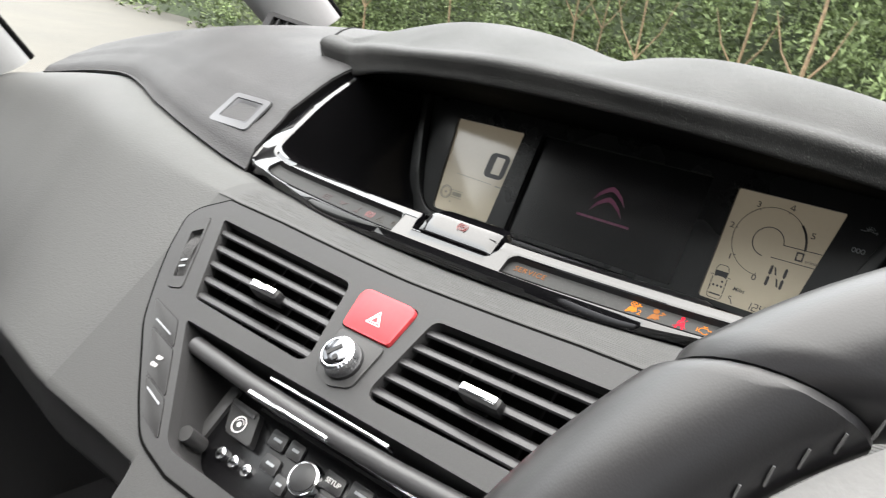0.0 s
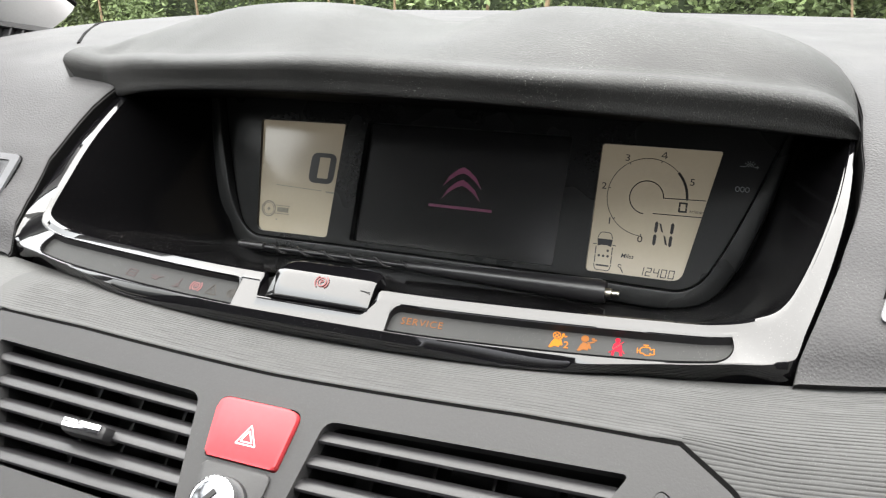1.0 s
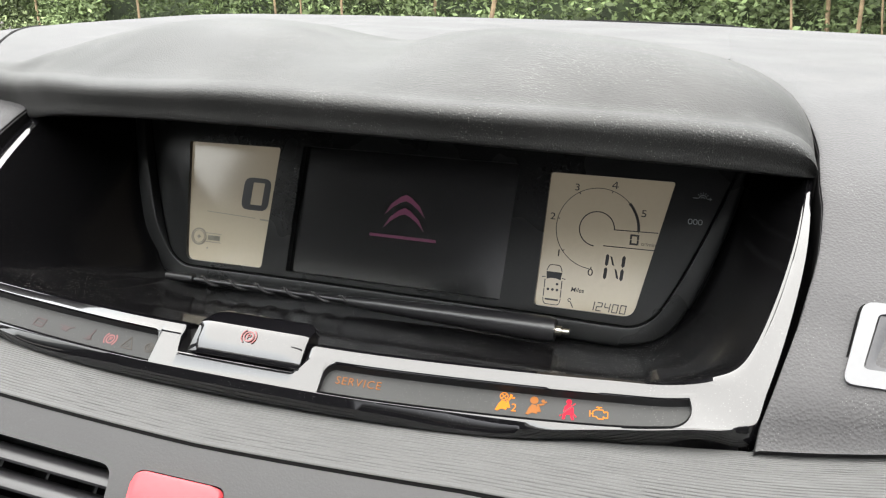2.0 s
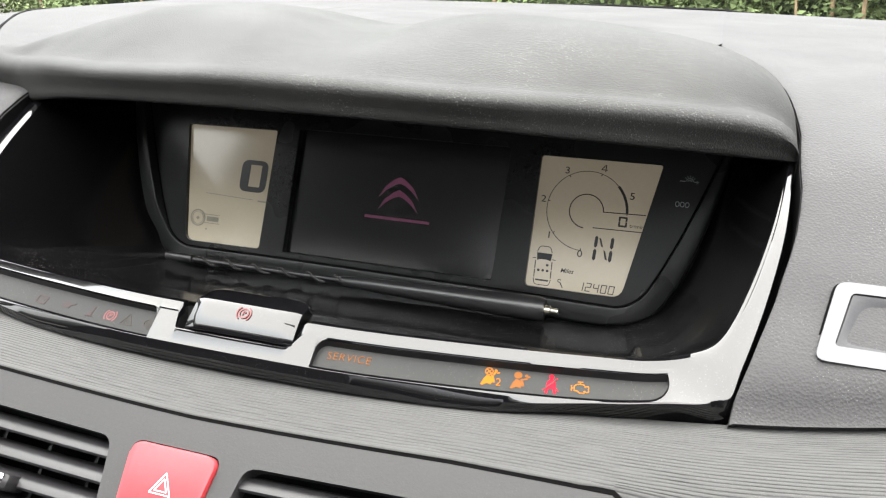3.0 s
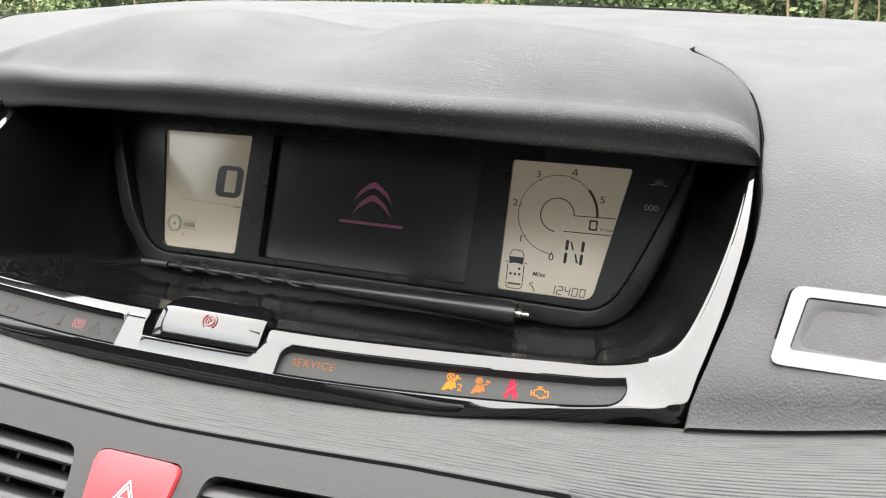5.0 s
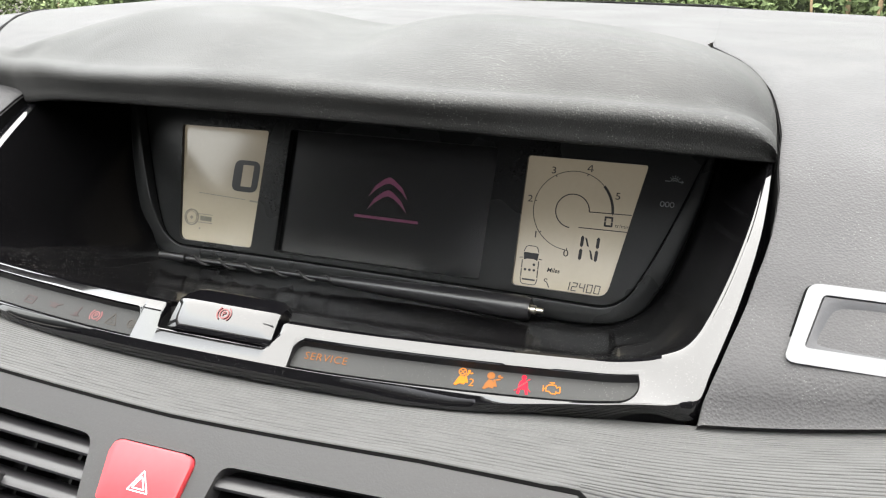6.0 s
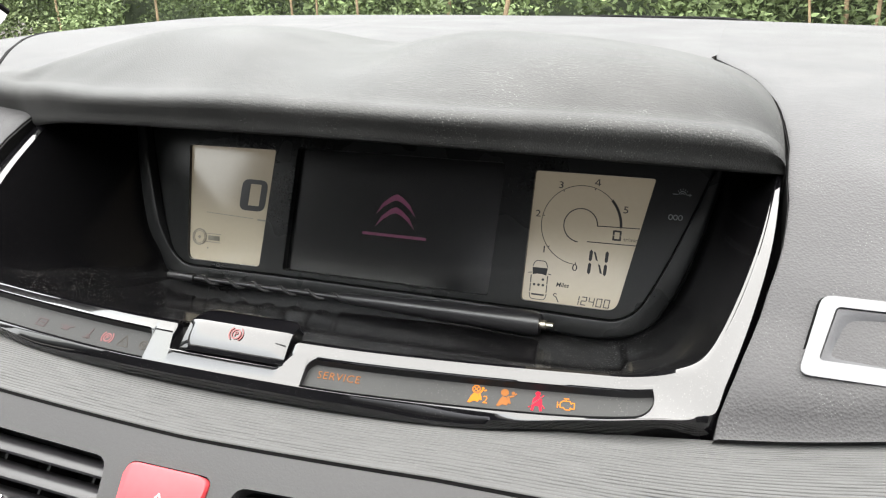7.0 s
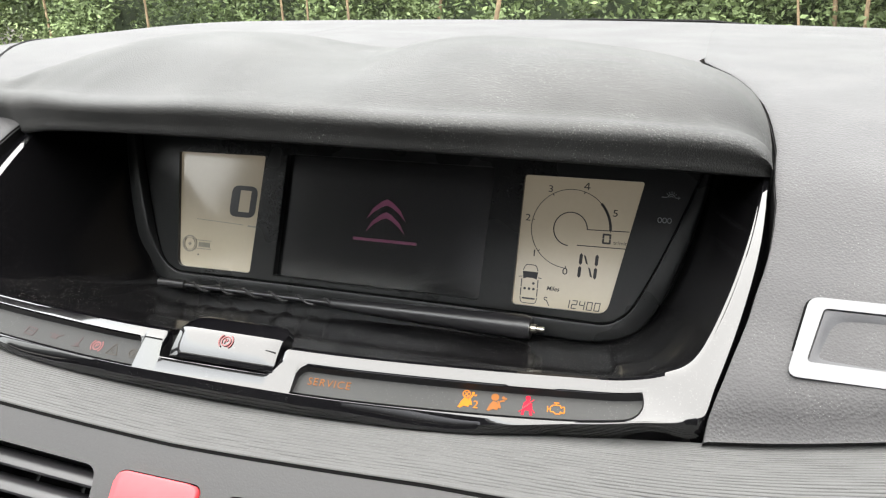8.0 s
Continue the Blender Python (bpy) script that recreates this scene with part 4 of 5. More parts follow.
part("flange_groove", sheet([[CLUSTER @ Vector((q.x, q.y, 0.0006)) for q in inner], [CLUSTER @ Vector((q.x + w.x, q.y + w.y, 0.0006)) for q, w in zip(inner, [(c - q).normalized() * -0.0011 for q, c in zip(inner, outer)])]]), SEAL, instrument_cluster, "dark groove inside the flange", smooth=0)


def grow(poly, d):
    c = sum((Vector(p) for p in poly), Vector((0, 0))) / len(poly)
    return [tuple(Vector(p) + (Vector(p) - c).normalized() * d) for p in poly]


lcd_l = part("lcd_left", plate(grow(LCD_L, 0.002), -0.008, -0.0030, CLUSTER), LCD, instrument_cluster, "lit cream display showing speed zero", smooth=0)
lcd_r = part("lcd_right", plate(grow(LCD_R, 0.002), -0.008, -0.0030, CLUSTER), LCD, instrument_cluster, "lit cream display with rev counter and mileage", smooth=0)
screen = part("colour_screen", plate(grow(SCR, 0.002), -0.018, -0.0060, CLUSTER), SCREEN, instrument_cluster, "dark colour screen showing a magenta emblem", smooth=0)
part("screen_well", plate(grow(SCR, 0.0006), -0.0065, -0.0006, CLUSTER, holes=(grow(SCR, -0.0004),)), DUCT, instrument_cluster, "black wall of the screen recess", smooth=30)
ON = CLUSTER @ Matrix.Translation((0, 0, -0.0030))
ONS = CLUSTER @ Matrix.Translation((0, 0, -0.0060))


def segments(ch, x, y, w, h, t):
    """Seven-segment strokes of a digit centred at x, y."""
    g = 0.12 * t
    hw, hh = w / 2, h / 2
    seg = {"a": bar2(x - hw + t * .6, y + hh - t / 2, x + hw - t * .6, y + hh - t / 2, t), "g": bar2(x - hw + t * .6, y, x + hw - t * .6, y, t), "d": bar2(x - hw + t * .6, y - hh + t / 2, x + hw - t * .6, y - hh + t / 2, t),
           "f": bar2(x - hw + t / 2, y + g, x - hw + t / 2, y + hh - g, t), "e": bar2(x - hw + t / 2, y - g, x - hw + t / 2, y - hh + g, t),
           "b": bar2(x + hw - t / 2, y + g, x + hw - t / 2, y + hh - g, t), "c": bar2(x + hw - t / 2, y - g, x + hw - t / 2, y - hh + g, t)}
    return [seg[k] for k in {"0": "abcdef", "1": "bc", "2": "abged", "4": "fgbc"}[ch]]


def skewed(shapes, k, y0):
    return [[(x + k * (y - y0), y) for x, y in s] for s in shapes]


# speed digit, hairline and key symbol
dig = rounded(rect(-0.1240, 0.0412, -0.1020, 0.0650), 0.006)
hole = rounded(rect(-0.1168, 0.0452, -0.1072, 0.0616), 0.0008)
part("speed_digit", plate([(x + 0.08 * (y - 0.053), y) for x, y in dig], -0.0003, 0.0004, ON, holes=([(x + 0.08 * (y - 0.053), y) for x, y in hole],)), INK, lcd_l, "black speed digit", smooth=0)
part("hairline", flat([bar2(-0.153, 0.0368, -0.112, 0.0355, 0.0005), bar2(-0.108, 0.0350, -0.0995, 0.0348, 0.0012)], ON), FAINT, lcd_l, "", smooth=0)
part("key_symbol", flat([ring_band(-0.1580, 0.0172, 0.0060, 0.0010), ring_band(-0.1580, 0.0172, 0.0047, 0.0004), circle(-0.1580, 0.0170, 0.0015, 4), bar2(-0.1520, 0.0205, -0.139, 0.0205, 0.0005), bar2(-0.1520, 0.0140, -0.139, 0.0140, 0.0005), bar2(-0.1500, 0.0172, -0.1400, 0.0172, 0.0036), circle(-0.1500, 0.0092, 0.0008, 4)], ON), FAINT, lcd_l, "grey key symbol", smooth=0)
# rev counter
cx, cy, ro, ri = 0.1352, 0.0547, 0.0262, 0.0111
SCALE = (("0", 0.1342, 0.0262), ("1", 0.1126, 0.0363), ("2", 0.1062, 0.0598), ("3", 0.1199, 0.0800), ("4", 0.1438, 0.0836), ("5", 0.1635, 0.0672))
ticks = [math.atan2(y - cy, x - cx) for _, x, y in SCALE[:5]]
part("rev_scale", flat([arc_band(cx, cy, ro, 0.00042, 0, 266, 60)] + [bar2(cx + (ro - 0.0014) * math.cos(a), cy + (ro - 0.0014) * math.sin(a), cx + ro * math.cos(a), cy + ro * math.sin(a), 0.0006) for a in ticks], ON), INK, lcd_r, "", smooth=0)
part("rev_redline", flat([arc_band(cx, cy, ro, 0.0017, 2, 44, 16)], ON, 0.0004), INK, lcd_r, "", smooth=0)
part("rev_inner", flat([arc_band(cx, cy, ri, 0.0007, 2, 266, 40), bar2(cx + ri - 0.0003, cy + 0.0006, 0.1735, cy + 0.0014, 0.0006), bar2(0.1405, 0.0444, 0.1724, 0.0449, 0.0006)], ON, 0.0004), INK, lcd_r, "", smooth=0)
for txt, x, y in SCALE:
    if txt == "4":
        part("scale_number", flat([bar2(x + 0.0008, y - 0.0023, x + 0.0008, y + 0.0023, 0.0007), bar2(x - 0.0021, y - 0.0009, x + 0.0020, y - 0.0009, 0.0006), bar2(x - 0.0019, y - 0.0008, x + 0.0006, y + 0.0022, 0.0006)], ON), INK, lcd_r, "", smooth=0)
        continue
    part("scale_number", lettering(txt, 0.0064, ON @ Matrix.Translation((x, y, 0)), stretch=1.2, bold=0.002), INK, lcd_r, "", smooth=0)
part("rev_digit", flat(segments("0", 0.1594, 0.0503, 0.0056, 0.0068, 0.0012), ON), INK, lcd_r, "", smooth=0)
part("unit_text", lettering("tr/min", 0.0034, ON @ Matrix.Translation((0.1685, 0.0482, 0)), stretch=1.1), INK, lcd_r, "", smooth=0)
nx, ny = 0.1490, 0.0313


def stroke(ax, ay, bx, by, w):
    """A segment with pointed ends."""
    a, b = Vector((ax, ay)), Vector((bx, by))
    d = (b - a).normalized()
    n = Vector((-d.y, d.x)) * (w / 2)
    return [tuple(q) for q in (a, a + d * w * 0.6 + n, b - d * w * 0.6 + n, b, b - d * w * 0.6 - n, a + d * w * 0.6 - n)]


part("gear_letter", flat(skewed([stroke(nx + q * 0.0052, ny + g * 0.0003, nx + q * 0.0052, ny + g * 0.0083, 0.0021) for q in (-1, 1) for g in (-1, 1)]
     + [[(nx - 0.0036, ny + 0.0072), (nx - 0.0022, ny + 0.0066), (nx - 0.0002, ny + 0.0010), (nx - 0.0016, ny + 0.0016)], [(nx + 0.0002, ny - 0.0006), (nx + 0.0016, ny - 0.0014), (nx + 0.0036, ny - 0.0072), (nx + 0.0020, ny - 0.0066)]], 0.03, ny), ON), INK, lcd_r, "black letter N", smooth=0)
# car plan symbol
kx, ky = 0.1112, 0.0152
CARM = ON @ Matrix.Translation((kx, ky, 0))


def outline(pts, w):
    return [bar2(*pts[i], *pts[(i + 1) % len(pts)], w) for i in range(len(pts))]


bumper = rounded([(-0.0050, 0.0092), (-0.0036, 0.0132), (0.0036, 0.0132), (0.0050, 0.0092)], [0.0, 0.003, 0.003, 0.0])
tail = rounded([(-0.0058, -0.0086), (-0.0050, -0.0128), (0.0050, -0.0128), (0.0058, -0.0086)], [0.0, 0.0028, 0.0028, 0.0])
part("car_symbol", flat([[(-0.0052, 0.0086), (0.0052, 0.0086), (0.0046, 0.0036), (0.0020, 0.0044), (-0.0020, 0.0044), (-0.0046, 0.0036)]]
     + [bar2(*a, *b, 0.0005) for a, b in list(zip(bumper, bumper[1:])) + list(zip(tail, tail[1:]))]
     + [bar2(q * 0.0056, 0.0034, q * 0.0056, -0.0020, 0.0006) for q in (-1, 1)] + [bar2(q * 0.0056, -0.0026, q * 0.0056, -0.0078, 0.0006) for q in (-1, 1)] + [bar2(q * 0.0054, 0.0050, q * 0.0078, 0.0046, 0.0005) for q in (-1, 1)]
     + [bar2(-0.0044, -0.0096, 0.0044, -0.0096, 0.0011)] + [circle(x, y, 0.0009, 10) for x, y in ((-0.0030, -0.0030), (0.0, -0.0030), (0.0030, -0.0030), (0.0026, 0.0008))], CARM), INK, lcd_r, "car plan symbol", smooth=0)
part("miles_text", lettering("Miles", 0.0042, ON @ Matrix.Translation((0.1272, 0.0138, 0)), shear=0.2, bold=0.01), INK, lcd_r, "", smooth=0)
part("spanner_symbol", flat([bar2(0.1236, 0.0058, 0.1256, 0.0022, 0.0006), arc_band(0.1230, 0.0068, 0.0010, 0.0005, 20, 300, 10)], ON), INK, lcd_r, "", smooth=0)
odo = []
for i, ch in enumerate("12400"):
    odo += segments(ch, 0.1374 + 0.0050 * i, 0.0051, 0.0038, 0.0058, 0.0006)
part("mileage_digits", flat(skewed(odo, 0.12, 0.0051), ON), INK, lcd_r, "black digits 12400", smooth=0)
# emblem on the colour screen: two chevrons over a bar
ex = 0.0024
for y in (0.0490, 0.0398):
    part("chevron", flat([[(ex - 0.0150, y), (ex - 0.0105, y + 0.0078), (ex - 0.0040, y + 0.0132), (ex, y + 0.0150), (ex + 0.0040, y + 0.0132), (ex + 0.0105, y + 0.0078), (ex + 0.0150, y),
                           (ex + 0.0098, y + 0.0052), (ex + 0.0040, y + 0.0092), (ex, y + 0.0106), (ex - 0.0040, y + 0.0092), (ex - 0.0098, y + 0.0052)]], ONS), LOGO, screen, "dim magenta chevron", smooth=0)
part("emblem_bar", flat([rect(ex - 0.0246, 0.0330, ex + 0.0246, 0.0350)], ONS), LOGO, screen, "dim magenta bar", smooth=0)
# printed symbols right of the displays
PR = CLUSTER @ Matrix.Translation((0, 0.0015, 0))
part("dimmer_symbol", flat([arc_band(0.1975, 0.0785, 0.0022, 0.0005, 10, 170, 12), arc_band(0.1975, 0.0785, 0.0011, 0.0004, 10, 170, 10), bar2(0.1915, 0.0787, 0.1950, 0.0787, 0.0005), bar2(0.2000, 0.0787, 0.2030, 0.0787, 0.0005), bar2(0.2020, 0.0777, 0.2020, 0.0797, 0.0004)] + [bar2(0.1975 + 0.003 * math.cos(radians(a)), 0.0785 + 0.003 * math.sin(radians(a)), 0.1975 + 0.0040 * math.cos(radians(a)), 0.0785 + 0.0040 * math.sin(radians(a)), 0.0004) for a in (40, 65, 90, 115, 140)], PR), PRINT, instrument_cluster, "white dimmer symbol", smooth=0)
part("trip_symbol", flat([bar2(*q[i], *q[(i + 1) % 8], 0.0005) for q in [rounded(rect(0.1906 + 0.0030 * k, 0.0625, 0.1928 + 0.0030 * k, 0.0655), 0.0007, 1) for k in range(3)] for i in range(8)], PR), PRINT, instrument_cluster, "white trip symbol", smooth=0)

# ---- car aerial lying in the tray ----
aerial = thing("aerial", (-0.02, -0.024, -0.008), "black rubber car aerial lying in the tray", "aerial")
a0, a1 = Vector((-0.1655, -0.0240, -0.0050)), Vector((0.1200, -0.0250, -0.0030))


def along(f, dz=0.0):
    p = a0.lerp(a1, f)
    return (p.x, p.y, p.z + dz)


part("mast_tip", tube([along(0.0), along(0.002), along(0.08), along(0.084)], lambda f: 0.0012 if f in (0, 1) else 0.0032, 12), RUBBER, aerial)
part("mast", tube([along(0.07), along(0.55)], 0.0017, 10), RUBBER, aerial, "thin wire-wound mast")
coil = []
for i in range(0, 481):
    f = i / 480
    ang = 2 * math.pi * (f * 5.5)
    p = Vector(along(0.09 + 0.42 * f))
    coil.append(p + Vector((0, math.cos(ang), math.sin(ang))) * 0.0024)
part("mast_coil", tube(coil, 0.0011, 6), COILWIRE, aerial, "spiral wire on the mast")
part("mast_base", tube([along(0.50), along(0.505), along(0.60), along(0.75), along(0.9), along(0.985), along(1.0)], lambda f: 0.0026 + 0.0056 * smooth_step(0, 0.8, f) if f < 0.99 else 0.0070, 16), RUBBER, aerial, "smooth flaring rubber base")
part("mast_stud", tube([along(1.0), along(1.012), along(1.014), along(1.030)], lambda f: 0.0030 if f < 0.5 else 0.0019, 12), STEEL, aerial, "threaded brass-coloured stud")

# ================= vent panel =================
def offset_ring(ring, d):
    """A ring moved outwards by d, along its own edges' normals."""
    area = sum(a[0] * b[1] - b[0] * a[1] for a, b in zip(ring, ring[1:] + ring[:1]))
    sgn = 1 if area > 0 else -1
    out = []
    for i, p in enumerate(ring):
        e = Vector(ring[(i + 1) % len(ring)]) - Vector(ring[i - 1])
        n = Vector((e.y, -e.x)).normalized() * sgn
        out.append((p[0] + n.x * d, p[1] + n.y * d))
    return out


vent_panel = thing("vent_panel", (0, -0.25, -0.05), "satin charcoal centre panel round the air vents", "panel")
VENT_R = rounded([(0.0345, 0.0065), (0.1690, 0.0115), (0.1370, -0.0490), (0.0240, -0.0520)], [0.006, 0.003, 0.004, 0.010])
VENT_L = [(-x, v) for x, v in VENT_R]
HAZ = rounded([(-0.0228, 0.0080), (0.0228, 0.0080), (0.0195, -0.0210), (-0.0195, -0.0210)], [0.006, 0.006, 0.002, 0.002])
THUMB_R = rounded([(0.1815, 0.0095), (0.1935, 0.0000), (0.1665, -0.0520), (0.1530, -0.0480)], 0.004)
THUMB_L = [(-x, v) for x, v in THUMB_R]
STORE = rounded([(-0.1290, -0.0640), (0.1290, -0.0640), (0.0700, -0.1340), (-0.0700, -0.1340)], [0.004, 0.004, 0.010, 0.010])
part("panel_gap", plate(offset_ring(panel_ring, 0.0024), -0.008, -0.0010, VENT, holes=(offset_ring(panel_ring, 0.0003),)), SEAL, vent_panel, "dark seam round the panel", smooth=0)
part("panel_face", plate(panel_ring, -0.010, 0.0, VENT, holes=(VENT_L, VENT_R, HAZ, THUMB_L, THUMB_R, STORE)), PANEL, vent_panel, smooth=30)


def air_vent(sgn):
    """A slatted vent with a sliding tab; sgn picks the side."""
    ring = VENT_R if sgn > 0 else VENT_L
    cxv = sgn * 0.09
    v = thing("air_vent", VENT @ Vector((cxv, -0.05, -0.02)), "dark grey slatted dashboard air vent with chrome-edged tab", "air vent", "dashboard air vents")
    duct_in = grow(ring, 0.001)
    bm = bmesh.new()
    hi = [bm.verts.new((x, y, -0.0095)) for x, y in duct_in]
    lo = [bm.verts.new((x * 1.0, y, -0.060)) for x, y in duct_in]
    for i in range(len(hi)):
        j = (i + 1) % len(hi)
        bm.faces.new((hi[i], hi[j], lo[j], lo[i]))
    bm.faces.new(lo)
    bm.transform(VENT)
    part("duct", bm, DUCT, v)
    for k in range(5):
        f = (k + 0.55) / 5.1
        yc = 0.0085 - 0.0590 * f
        x0 = 0.0335 - 0.010 * f
        x1 = 0.1680 - 0.031 * f
        rows = []
        for j in range(9):
            q = j / 8
            x = sgn * (x0 + (x1 - x0) * q)
            yy = yc + (0.0042 * (q - 0.5)) * (1 - f)
            prof = [(-0.0030, -0.0030), (-0.0036, -0.0016), (-0.0026, -0.0006), (0.0004, -0.0012), (0.0030, -0.0050), (0.0052, -0.0180), (0.0040, -0.0184), (0.0010, -0.0080)]
            rows.append([VENT @ Vector((x, yy + a, b - 0.0015)) for a, b in prof + prof[:1]])
        bm = sheet(rows)
        part("slat", bm, SLAT, v, smooth=50)
    for k in range(4):
        x = sgn * (0.055 + 0.028 * k)
        part("vane", box(x - 0.0008, -0.046, -0.046, x + 0.0008, 0.006, -0.024, VENT), DARK, v, smooth=0)
    tx = sgn * 0.0875
    t = part("tab", box(tx - 0.0140, -0.0272, -0.010, tx + 0.0140, -0.0190, 0.0045, VENT, 0.0034), DARK, v, "black sliding tab")
    part("tab_trim", box(tx - 0.0125, -0.0245, 0.0036, tx + 0.0110, -0.0200, 0.0052, VENT, 0.0007), CHROME, t, "chrome tab edge")
    return v


air_vent(-1)
air_vent(1)


def thumb_wheel(sgn):
    w = thing("thumb_wheel", VENT @ Vector((sgn * 0.1735, -0.022, -0.008)), "dark ribbed air-vent thumbwheel", "thumbwheel", "vent thumbwheels")
    ring = THUMB_R if sgn > 0 else THUMB_L
    c = [Vector((sgn * x, v)) for x, v in ((0.1815, 0.0095), (0.1935, 0.0000), (0.1665, -0.0520), (0.1530, -0.0480))]

    def inner(t, q):
        return tuple(c[0].lerp(c[3], t).lerp(c[1].lerp(c[2], t), q))

    slot = rounded([inner(0.17, 0.14), inner(0.17, 0.86), inner(0.84, 0.86), inner(0.84, 0.14)], 0.0012)
    part("wheel_frame", plate(grow(ring, -0.0007), -0.006, 0.0007, VENT, holes=(slot,)), PANEL, w, "flush frame round the wheel", smooth=30)
    part("wheel_well", plate(grow(ring, 0.001), -0.014, -0.0085, VENT), DARK, w)
    ax, bx = Vector(inner(0.15, 0.5)), Vector(inner(0.86, 0.5))
    d = (bx - ax)
    n = Vector((-d.y, d.x)).normalized() * 0.0050
    rows = []
    for i in range(101):
        f = i / 100
        h = -0.0050 + 0.0066 * math.sin(math.pi * f)
        c0 = ax + d * f
        rows.append([VENT @ Vector((c0.x + n.x * q / 6, c0.y + n.y * q / 6, h + (0.00035 if (i // 2 + q) % 2 else 0.0))) for q in range(-6, 7)])
    part("wheel_rim", sheet(rows), PANEL, w, "ribbed wheel edge", smooth=0)
    for f, r in ((0.66, 0.0016), (0.78, 0.0013)):
        m0 = ax + d * f
        part("vent_mark", flat([bar2(m0.x - n.x * 0.5, m0.y - n.y * 0.5, m0.x + n.x * 0.5, m0.y + n.y * 0.5, r)], VENT, 0.0019), PRINT, w, "pale print", smooth=0)


thumb_wheel(-1)
thumb_wheel(1)

# ---- hazard switch and knob ----
hazard_switch = thing("hazard_switch", VENT @ Vector((0, -0.007, -0.008)), "red hazard-light switch with white triangle outline", "switch")
cap = grow(HAZ, -0.0010)
hb = part("switch_cap", plate(cap, -0.008, 0.0022, VENT, 0.0012), RED, hazard_switch, smooth=50)
tri_c = Vector((0.0005, -0.0095))


def tri_line(r):
    pts = [(tri_c.x + r * math.cos(radians(a)), tri_c.y + r * math.sin(radians(a))) for a in (90, 210, 330)]
    return [bar2(*pts[i], *pts[(i + 1) % 3], 0.00042) for i in range(3)]


part("triangle", flat(tri_line(0.0060) + tri_line(0.0035), VENT, 0.0024), WHITE, hb, "white triangle print", smooth=0)
scent_knob = thing("scent_knob", VENT @ Vector((0, -0.038, 0.0)), "chrome knurled knob with clear domed face", "knob")
base_poly = rounded([(-0.0185, -0.0225), (0.0185, -0.0225), (0.0150, -0.0520), (0.0, -0.0570), (-0.0150, -0.0520)], 0.004)
part("base_plate", plate(base_poly, -0.002, 0.0016, VENT, 0.0008), PANEL, scent_knob, "charcoal knob base")
part("base_collar", plate(circle(0, -0.0400, 0.0124, 32), 0.001, 0.0045, VENT, 0.0012), SLAT, scent_knob, "dark collar")
bm = bmesh.new()
n = 72
lo = [bm.verts.new((0.0106 * math.cos(2 * math.pi * i / n) * (1 + 0.05 * (i % 2)), -0.0400 + 0.0106 * math.sin(2 * math.pi * i / n) * (1 + 0.05 * (i % 2)), 0.004)) for i in range(n)]
hi = [bm.verts.new((0.0106 * math.cos(2 * math.pi * i / n) * (1 + 0.05 * (i % 2)), -0.0400 + 0.0106 * math.sin(2 * math.pi * i / n) * (1 + 0.05 * (i % 2)), 0.0118)) for i in range(n)]
hi2 = [bm.verts.new((0.0094 * math.cos(2 * math.pi * i / n), -0.0400 + 0.0094 * math.sin(2 * math.pi * i / n), 0.0130)) for i in range(n)]
for a, b in ((lo, hi), (hi, hi2)):
    for i in range(n):
        bm.faces.new((a[i], a[(i + 1) % n], b[(i + 1) % n], b[i]))
bm.faces.new(hi2)
bm.transform(VENT)
kn = part("knob_ring", bm, CHROME, scent_knob, "knurled chrome ring", smooth=20)
rows = []
for k in range(6):
    r = 0.0089 * math.cos(k / 5 * math.pi / 2)
    h = 0.0130 + 0.0012 * math.sin(k / 5 * math.pi / 2)
    rows.append([VENT @ Vector((max(r, 1e-5) * math.cos(2 * math.pi * i / 24), -0.0400 + max(r, 1e-5) * math.sin(2 * math.pi * i / 24), h)) for i in range(25)])
part("knob_face", sheet(rows), DOME, scent_knob, "mirror-like domed knob face", smooth=60)
part("knob_mark", flat([bar2(-0.004, -0.0435, 0.002, -0.0355, 0.0024), circle(0.0026, -0.0432, 0.0018, 12)], VENT, 0.0146), DARK, kn, "dark leaf mark", smooth=0)

# ---- switch column at the panel's passenger edge ----
def switch_quad(t0, t1, inset=0.0):
    """Stretch of the switch column between its outer edge and the recess."""
    out, inn = Vector((-0.1690, -0.0600)), Vector((-0.1355, -0.0660))
    d_out, d_in = Vector((0.0640, -0.0660)), Vector((0.0565, -0.0665))
    c = [out + d_out * t0, inn + d_in * t0, inn + d_in * t1, out + d_out * t1]
    mid = sum(c, Vector((0, 0))) / 4
    return [tuple(mid + (p - mid) * (1 - inset)) for p in c]


